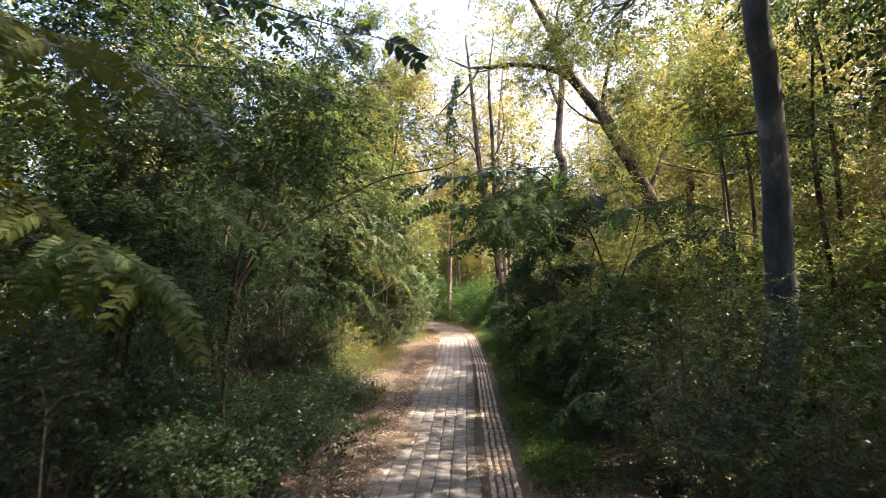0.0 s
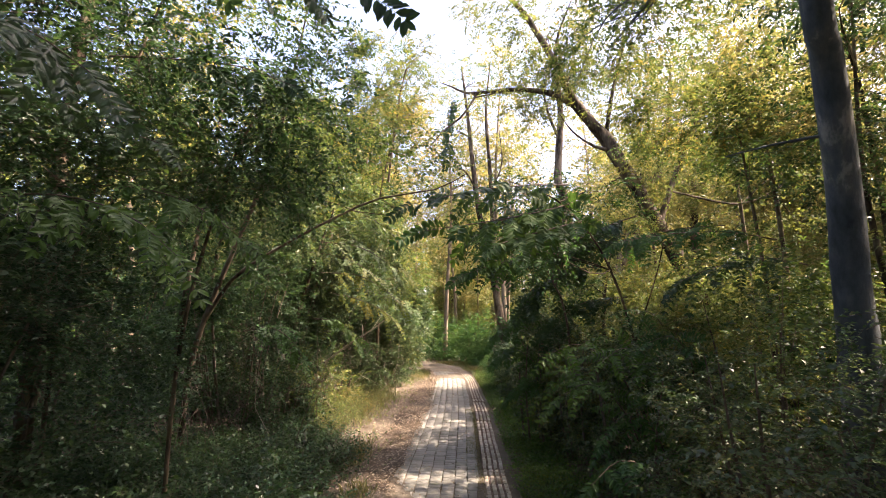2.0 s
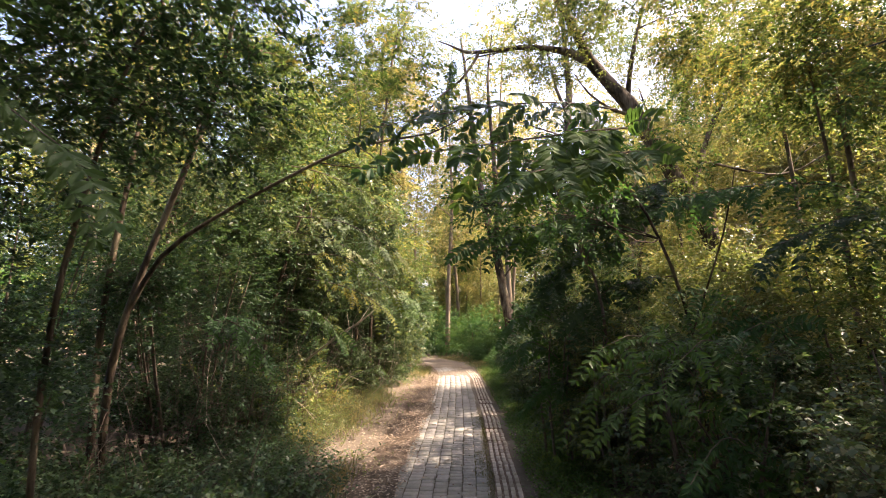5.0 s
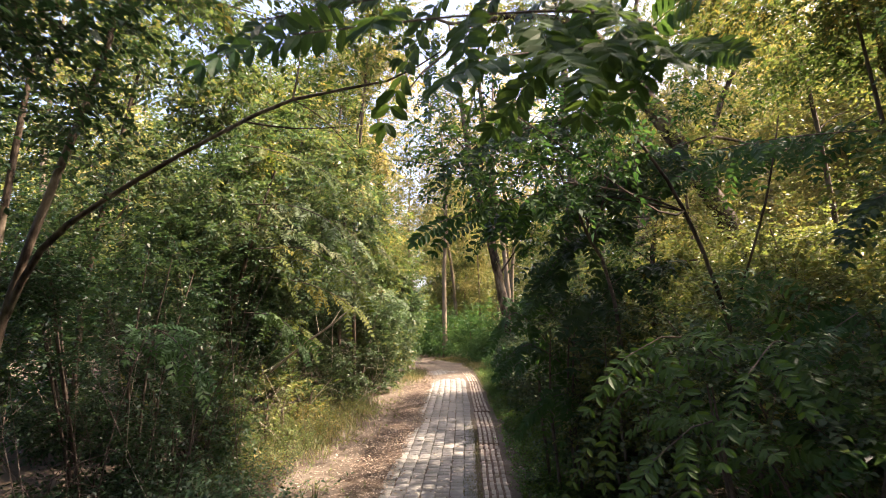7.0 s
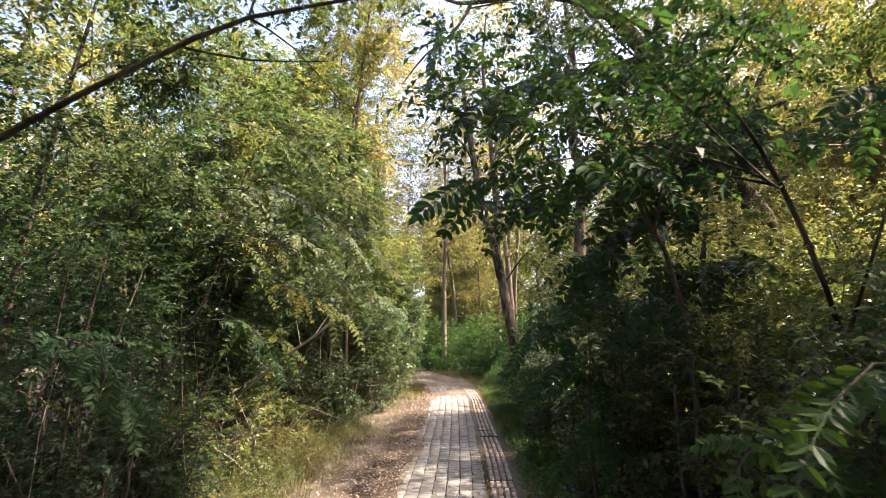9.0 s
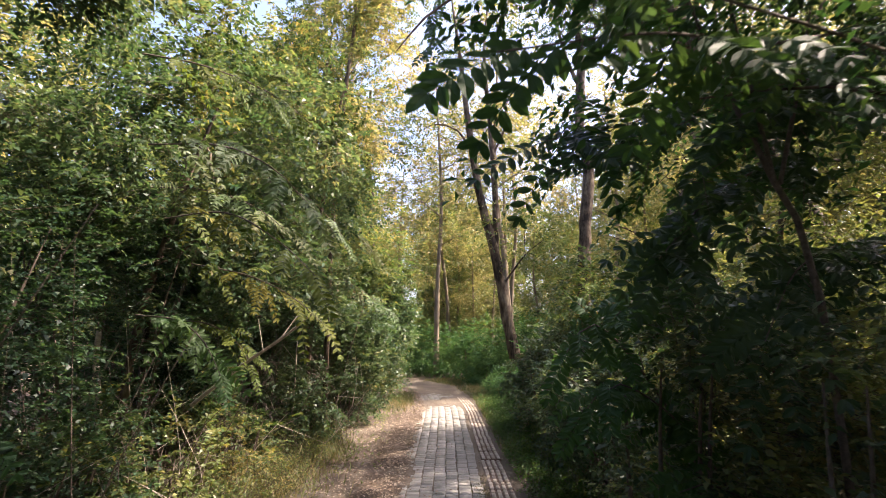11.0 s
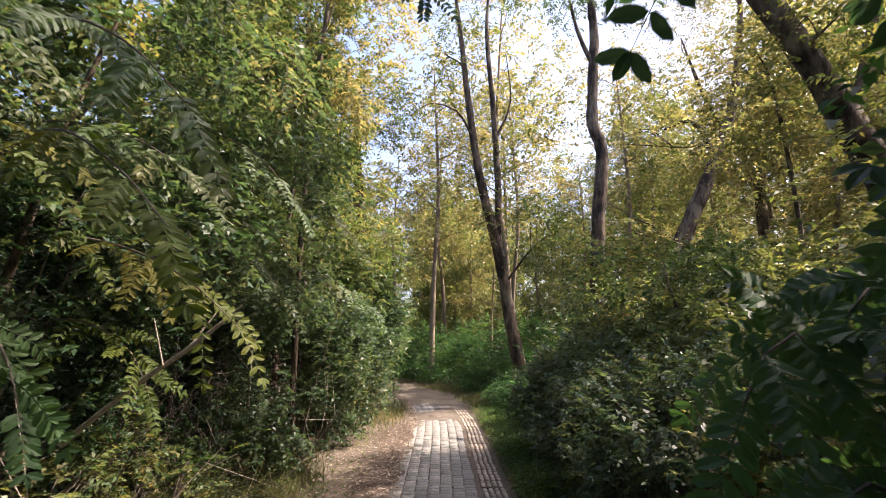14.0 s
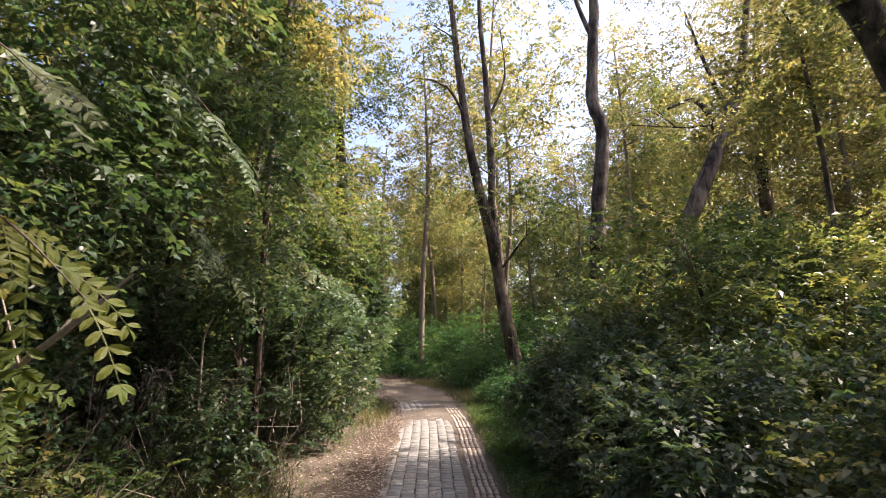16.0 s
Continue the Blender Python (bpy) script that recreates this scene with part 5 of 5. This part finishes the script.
FAR = [(0, -5.5, 20.5, 0.9), (3, -7.5, 14, 0.9), (2, -6.5, 3, 0.8), (0, -6.5, 25, 0.95), (1, -3.4, 28.5, 0.8), (0, -1.4, 33, 0.72), (3, 1.0, 31, 1.0), (3, 3.4, 27.5, 1.0), (0, 5.4, 31, 0.75), (1, 2.6, 36, 0.72), (3, -1.0, 29, 0.9), (3, -2.6, 26.5, 0.8), (3, 3.8, 31, 1.15),
       (0, 11.0, 31, 1.05), (1, 13.2, 27, 1.15), (1, 13.5, 20, 1.1), (0, 16.0, 15, 1.1), (1, 13.0, 9.0, 1.0), (2, 11.5, 4.5, 0.9), (0, 13.5, 0.0, 0.9), (1, 17.5, 23, 1.25), (3, 0.4, 38, 0.85), (3, 4.0, 39, 0.9), (1, -4.5, 36, 1.0), (0, 1.6, 37, 0.7), (3, 0.3, 26.5, 1.1), (3, 3.0, 25.0, 1.2), (5, 1.2, 44, 1.0), (5, 2.8, 47, 1.1),
       (0, 8.8, 36, 1.05), (1, -9, 31, 1.1), (0, -10, 20, 1.0), (2, -8, -4, 0.9), (2, 3.5, -9, 0.9), (0, -3.5, -9, 0.9), (1, 20, 14, 1.3), (2, -3.6, -3, 0.8), (2, 4.6, -2.5, 0.8), (3, 6.2, 23.0, 0.95), (1, 11.5, 21.5, 1.1), (1, 15.5, 25, 1.3), (0, 11.5, 33, 1.3), (1, 19, 30, 1.4)]
for k, x, y, s in FAR:
    put(k, x, y, s, rng.uniform(0, 360), rng.uniform(0.9, 1.1))
for x, y, s in [(1.4, 25.0, 1.0), (3.4, 24.2, 1.0), (-0.2, 27.4, 0.9), (5.6, 24.6, 1.2), (2.6, 27.5, 1.4), (0.4, 30.2, 1.3), (-4.4, 22.5, 1.1), (-3.6, 25.5, 0.6), (3.6, 19.0, 0.9), (2.9, 21.6, 0.8), (2.3, 17.4, 0.5), (2.2, 18.8, 0.5), (1.9, 22.6, 0.6), (-5.5, 17.5, 1.4), (7.6, 22.5, 1.4), (8.4, 18.5, 1.5), (7.2, 14.5, 1.5), (8.0, 11.0, 1.5), (6.8, 7.5, 1.5), (-2.0, 29.5, 1.1), (-6.0, 29.0, 1.3), (5.0, 3.0, 1.4), (-5.5, 3.5, 1.4), (-6.5, 11, 1.5), (11, 15, 1.6), (10.5, 20, 1.6), (4.8, 30, 1.5), (9, 31, 1.8), (-3.4, -1, 1.2), (3.4, -0.6, 1.2)]:
    put(4, x, y, s, rng.uniform(0, 360), rng.uniform(0.9, 1.25))
for a in range(66):
    r, t = rng.uniform(40, 56), radians((a * 7.5 if a < 48 else (a - 57) * 4.0) + rng.uniform(-2, 2))
    ahead = math.cos(t) > 0.93
    put(5, r * math.sin(t), 8 + r * math.cos(t), rng.uniform(0.95, 1.2) if ahead else rng.uniform(1.1, 1.5), rng.uniform(0, 360), rng.uniform(0.85, 1.1))
for ob, spot in zip(KINDS, ((-14, 42, 0), (28, 42, 0), (-18, 20, 0), (15, 34, 0), (-9, 36, 0), (-30, 44, 0))):      # the first of each kind stands far off in the woods
    ob.location, ob.scale = spot, (1.2, 1.2, 1.2)

# ---------- low plants, grass and litter ----------
def carpet(name, label, category, spots, n, mat, leaf, twig, k=7, droop=0.2, upward=1.0, seed=1, slim=0.6):
    rng = np.random.default_rng(seed)
    pts = []
    for x, y, rx, ry in spots:
        d = rng.normal(size=(int(n * rx * ry), 2)) * 0.55
        pts.append(np.stack([x + d[:, 0] * rx, y + d[:, 1] * ry, np.zeros(len(d))], 1))
    p = np.vstack(pts)
    s = strip_x(p[:, 1])
    p = p[((p[:, 0] > s + 0.2) | (p[:, 0] < s - 1.15))]
    p[:, 2] = rng.uniform(0.0, 0.05, len(p))
    w = unit(np.concatenate([rng.normal(size=(len(p), 2)) * 0.6, np.full((len(p), 1), upward)], 1))
    lv, tw = sprays(rng, p, w, twig * rng.uniform(0.4, 1.3, len(p)), k, leaf, slim, droop)
    root = thing(name, (0, 0, 0), label, category, kind="stuff")
    tagged(part("leaves", quad_mesh("leaves", *lv, mat), root), kind="stuff")
    tagged(part("stalks", quad_mesh("stalks", *tw, TWIG), root), kind="stuff")


carpet("ground_cover", "sparse small weeds on the soil verge", "ground cover", [(-1.0, 8.0, 0.3, 1.0), (-1.2, 10.5, 0.35, 1.2), (-0.9, 13.0, 0.3, 1.2), (-0.8, 16.0, 0.25, 1.5)], 260, LEAF_LIME, 0.025, 0.08, 6, seed=403)
carpet("weeds", "mixed sunlit weeds on the verge", "weeds", [(-1.7, 10.2, 0.4, 0.8), (-1.75, 11.6, 0.45, 0.9), (-1.6, 12.8, 0.4, 0.8), (-1.75, 9.0, 0.4, 0.7), (-2.1, 10.4, 0.4, 0.9)], 1100, LEAF_LOCUST, 0.032, 0.4, 10, seed=404, slim=0.4)
carpet("weeds", "low yellowing weeds along the bank", "weeds", [(-1.9, 9.6, 0.45, 0.6), (-2.2, 11.0, 0.4, 0.9), (-1.7, 10.8, 0.4, 0.8), (-1.9, 12.2, 0.4, 0.8), (-1.45, 13.4, 0.3, 0.8)], 900, LEAF_LIME, 0.03, 0.5, 10, seed=405, slim=0.45)
carpet("ground_cover", "low dark ivy-like plants covering the left bank", "ground cover", [(-1.9, 5.2, 0.75, 0.8), (-1.75, 6.6, 0.6, 0.8), (-1.9, 8.0, 0.6, 0.7), (-2.8, 6.4, 0.8, 1.0), (-1.9, 4.0, 0.6, 0.5), (-1.25, 7.0, 0.25, 0.5), (-1.5, 5.4, 0.4, 0.7), (-1.45, 6.2, 0.35, 0.7), (-1.55, 4.4, 0.4, 0.6), (-2.7, 4.8, 0.7, 0.7), (-3.0, 5.8, 0.7, 0.7), (-2.5, 7.4, 0.6, 0.6), (-3.2, 7.2, 0.6, 0.7)], 1300, LEAF_DARK_AND_SHADED, 0.045, 0.42, 9, seed=401)
carpet("ground_cover", "low green weeds beside the guide strip", "ground cover", [(1.0, 4.8, 0.4, 0.7), (1.1, 6.2, 0.4, 1.0), (1.2, 8.0, 0.35, 1.0), (1.3, 10.0, 0.35, 1.2), (1.35, 12.2, 0.35, 1.2), (1.4, 14.6, 0.35, 1.4), (1.5, 17.2, 0.35, 1.4)], 3000, LEAF_FROND, 0.03, 0.17, 7, seed=402)


def grass(name, label, spots, n, tall, mat, seed):
    rng = np.random.default_rng(seed)
    pts = []
    for x, y, rx, ry in spots:
        d = rng.normal(size=(int(n * rx * ry), 2)) * 0.55
        pts.append(np.stack([x + d[:, 0] * rx, y + d[:, 1] * ry, np.full(len(d), -0.02)], 1))
    p = np.vstack(pts)
    s = strip_x(p[:, 1])
    p = p[(p[:, 0] > s + 0.17) | (p[:, 0] < s - 1.1) | ((p[:, 0] < s - 0.13) & (p[:, 0] > s - 0.2 - 0.1 * (gaps(p, 1.2, 4.0) > 0.25)))]
    m = len(p)
    h = tall * rng.uniform(0.35, 1.2, m)
    w = unit(np.concatenate([rng.normal(size=(m, 2)) * 0.35, np.ones((m, 1))], 1))
    nn = unit(np.concatenate([rng.normal(size=(m, 2)), np.full((m, 1), 0.2)], 1))
    v, q = leaflets(p, w, nn, h, np.full(m, 0.009), fold=0.1, curl=0.35)
    tagged(new(name, quad_mesh(name, v, q, mat)), label, "grass", kind="stuff")


grass("dry_grass", "dry sunlit yellow grass on the verge", [(-1.55, 11.3, 0.45, 1.1), (-1.6, 10.0, 0.35, 0.7), (-1.35, 12.8, 0.35, 0.9), (-2.0, 12.0, 0.5, 1.0), (-0.95, 7.6, 0.12, 0.6)], 3400, 0.22, GRASS, 501)
grass("dry_weeds", "tall straw-coloured dry weeds on the bank", [(-2.0, 11.0, 0.3, 0.6), (-2.3, 11.7, 0.45, 0.6), (-1.9, 10.1, 0.3, 0.5), (-1.85, 12.4, 0.3, 0.5), (-2.6, 12.3, 0.35, 0.5)], 900, 0.42, STRAW, 511)
grass("moss_strip", "low moss and weeds between paving and guide strip", [(0.44, 6.6, 0.14, 1.6), (0.52, 8.6, 0.14, 1.4), (0.62, 10.6, 0.1, 1.4), (0.36, 5.0, 0.14, 1.0), (0.43, 6.1, 0.12, 0.8), (0.3, 3.8, 0.14, 0.8)], 40000, 0.03, MOSS, 505)
grass("verge_grass", "short yellow-green grass at the bend of the path", [(1.2, 13.2, 0.12, 1.5), (1.28, 15.6, 0.15, 1.4), (-2.2, 24.0, 1.0, 1.6), (1.6, 18.6, 0.35, 1.6), (1.4, 21.0, 0.45, 1.4), (1.0, 23.6, 0.6, 1.2)], 3500, 0.13, GRASS, 506)
grass("grass_patch", "pale grass tufts along the path edges", [(-2.0, 23.6, 1.0, 1.6), (1.7, 20.8, 0.5, 1.6), (1.4, 17.0, 0.3, 1.6), (0.9, 24.0, 0.9, 0.8), (-0.75, 6.1, 0.15, 0.3), (-0.6, 18.5, 0.3, 1.5)], 5000, 0.16, GRASS, 502)

def brush(name, label, spots, n, tall, mat, seed):
    """A tangle of thin dead stems."""
    rng = np.random.default_rng(seed)
    pieces = []
    for x, y, rx, ry in spots:
        for _ in range(n):
            p0 = np.array([x + rng.normal() * rx, y + rng.normal() * ry, 0.0])
            d = unit(np.array([rng.normal() * 0.55, rng.normal() * 0.55, 1.0]))
            L = tall * rng.uniform(0.4, 1.25)
            p1 = p0 + d * L * 0.5 + rng.normal(size=3) * 0.06
            p2 = p0 + d * L + rng.normal(size=3) * 0.2
            if not is_clear(np.array([p1, p2])).all() or p0[0] > strip_x(p0[1]) - 1.8:
                continue
            r = rng.uniform(0.003, 0.007)
            pieces.append(tube([(*p0, r), (*p1, r * 0.8), (*p2, r * 0.35)], 3, 0.0, 0.4, rng))
            for _ in range(2):
                q1 = p1 + (p2 - p1) * rng.uniform(0, 0.8)
                pieces.append(tube([(*q1, r * 0.5), (*(q1 + rng.normal(size=3) * 0.16 + np.array([0, 0, 0.1])), r * 0.25)], 3, 0.0, 0.4, rng))
    v, q = join(pieces)
    tagged(new(name, quad_mesh(name, v, q, mat)), label, "brush", kind="stuff")


brush("dead_brush", "tangle of thin pale dead stems on the bank", [(-2.0, 9.3, 0.35, 0.8), (-2.1, 11.2, 0.3, 0.9), (-1.9, 12.9, 0.35, 0.6), (-1.55, 14.2, 0.3, 0.6), (-2.6, 10.0, 0.3, 0.5)], 9, 1.2, DEADWOOD, 503)
brush("bramble_stems", "tangle of thin brown stems on the bank", [(-2.3, 9.2, 0.35, 0.8), (-2.4, 11.0, 0.3, 0.9), (-2.2, 12.6, 0.35, 0.6), (-2.5, 7.6, 0.35, 0.7), (-2.6, 10.0, 0.3, 0.8)], 34, 1.6, TWIG, 507)

rng = np.random.default_rng(600)
m = 32000
py = rng.uniform(3.0, 21, m)
side = rng.uniform(size=m)
px_ = strip_x(py) + np.where(side < 0.8, -1.0 - np.abs(rng.normal(size=m)) * 0.55, np.where(side < 0.94, 0.2 + np.abs(rng.normal(size=m)) * 0.25, rng.uniform(-1.0, 0.2, m)))
p = np.stack([px_, py, np.where((px_ > strip_x(py) - 1.05) & (px_ < strip_x(py) + 0.15), 0.016, 0.02 + 0.01 * rng.uniform(size=m))], 1)
a = rng.uniform(0, 6.28, m)
al = unit(np.stack([np.cos(a), np.sin(a), 0.15 * rng.normal(size=m)], 1))
nn = unit(np.concatenate([0.3 * rng.normal(size=(m, 2)), np.ones((m, 1))], 1))
ln = rng.uniform(0.014, 0.042, m)
v, q = leaflets(p, al, nn, ln, ln * 0.55, fold=0.15, curl=-0.1)
tagged(new("leaf_litter", quad_mesh("leaf_litter", v, q, DRY)), "fallen dry leaves on the verge and paving", "leaf litter", kind="stuff")

# ---------- paving ----------
def dust_sheet():
    """Trodden dust: laps over the outer paving and covers it wholly towards the bend."""
    ys, ws = np.arange(2.0, 30.0, 0.06), np.linspace(-2.3, 0.42, 69)
    Y, W = np.meshgrid(ys, ws, indexing="ij")
    X = strip_x(Y.ravel()).reshape(Y.shape) + W
    flat = np.stack([X.ravel(), Y.ravel(), np.zeros(X.size)], 1)
    wear = (gaps(flat, 1.1, 2.0) * 0.011 + gaps(flat, 0.35, 7.0) * 0.008).reshape(Y.shape)
    side = np.interp(W, [-2.3, -1.6, -1.05, -0.8, -0.55, -0.26, -0.19, -0.13, -0.09, 0.42], [0.004, 0.008, 0.006, -0.004, -0.016, -0.014, 0.004, 0.004, -0.018, -0.018])
    far = np.interp(Y, [12.0, 16.5, 18.5, 30.0], [-0.03, -0.011, 0.007, 0.012])
    Z = np.maximum(side, far) + np.clip(wear, -0.012, 0.012)
    k = np.arange(X.size).reshape(X.shape)
    q = np.stack([k[:-1, :-1], k[:-1, 1:], k[1:, 1:], k[1:, :-1]], -1).reshape(-1, 4)
    return np.stack([X.ravel(), Y.ravel(), Z.ravel()], 1), q


dv, dq = dust_sheet()
tagged(new("path_dust", quad_mesh("path_dust", dv, dq, DUST, True)), "dry trodden dust lapping over the paving", "dust", kind="structure")


def block(sx, sy, h, bevel, z0=0.0):
    """A slab with a chamfered top: verts, quads."""
    a, b = sx / 2, sy / 2
    c, d = a - bevel, b - bevel
    ring = lambda x, y, z: [(-x, -y, z), (x, -y, z), (x, y, z), (-x, y, z)]
    v = np.array(ring(a, b, z0) + ring(a, b, z0 + h - bevel) + ring(c, d, z0 + h))
    q = [[8, 9, 10, 11]]
    for i in range(4):
        j = (i + 1) % 4
        q += [[i, j, 4 + j, 4 + i], [4 + i, 4 + j, 8 + j, 8 + i]]
    return v, np.array(q)


PITCH, ROW = 0.131, 0.108
bv, bq = block(PITCH - 0.011, ROW - 0.0015, 0.05, 0.002, -0.05)
paver_mesh = quad_mesh("paver", bv, bq, PAVER)
slab = block(0.252, 0.252, 0.046, 0.003, -0.05)
bars = [(block(0.038, 0.112, 0.018, 0.004, -0.011)[0] + np.array([dx, dy, 0]), block(0.038, 0.112, 0.018, 0.004)[1]) for dx in (-0.094, -0.031, 0.031, 0.094) for dy in (-0.062, 0.062)]
tv, tq = join([slab] + bars)
tile_mesh = quad_mesh("guide_tile", tv, tq, TACTILE)
tile_mesh.materials.append(GROOVE)
for f in tile_mesh.polygons[:len(slab[1])]:
    f.material_index = 1
paving = thing("paving", (0, 0, 0), "worn grey concrete block paving with mossy joints", "paving", kind="structure")
guide = thing("guide_strip", (0, 0, 0), "ribbed concrete tactile guide strip along the path", "paving", kind="structure")
rng = np.random.default_rng(700)
yy, ss = [-5.0], 0
while yy[-1] < 33:
    y = yy[-1]
    slope = (strip_x(y + 0.05) - strip_x(y - 0.05)) / 0.1
    yy.append(y + ROW / math.sqrt(1 + slope * slope))
rest = []
for r, y in enumerate(yy):
    slope = float((strip_x(y + 0.05) - strip_x(y - 0.05)) / 0.1)
    turn = -math.atan(slope)
    c, s = math.cos(turn), math.sin(turn)
    for col in range(8 if y > 15 else 7):
        off = -0.155 - 0.012 - PITCH * (col + 0.5)
        x0 = float(strip_x(y)) + off * c + 0.004 * rng.normal()
        y0 = y + off * s + (0.0 if col % 2 else ROW * 0.4) + 0.0007 * rng.normal()
        z0, ry, rx = 0.0012 * rng.normal(), 0.35 * rng.normal(), 0.35 * rng.normal()
        m4 = pose(x0, y0, z0, rx, ry, math.degrees(turn) + 0.7 * rng.normal())
        if 4.3 <= y < 8.9:
            ob = new("paver", paver_mesh)
            ob.parent = paving
            ob.matrix_basis = m4
        else:
            mm = np.array(m4)
            rest.append((bv @ mm[:3, :3].T + mm[:3, 3], bq))
v, q = join(rest)
tagged(part("paver_field", quad_mesh("paver_field", v, q, PAVER), paving), kind="stuff")
y = -1.0
while y < 19.5:
    slope = float((strip_x(y + 0.1) - strip_x(y - 0.1)) / 0.2)
    ob = new("guide_tile", tile_mesh)
    ob.parent = guide
    ob.matrix_basis = pose(float(strip_x(y)) + 0.004 * rng.normal(), y, 0.004 * rng.normal(), rng.normal(), rng.normal(), -math.degrees(math.atan(slope)) + 0.6 * rng.normal())
    y += 0.257
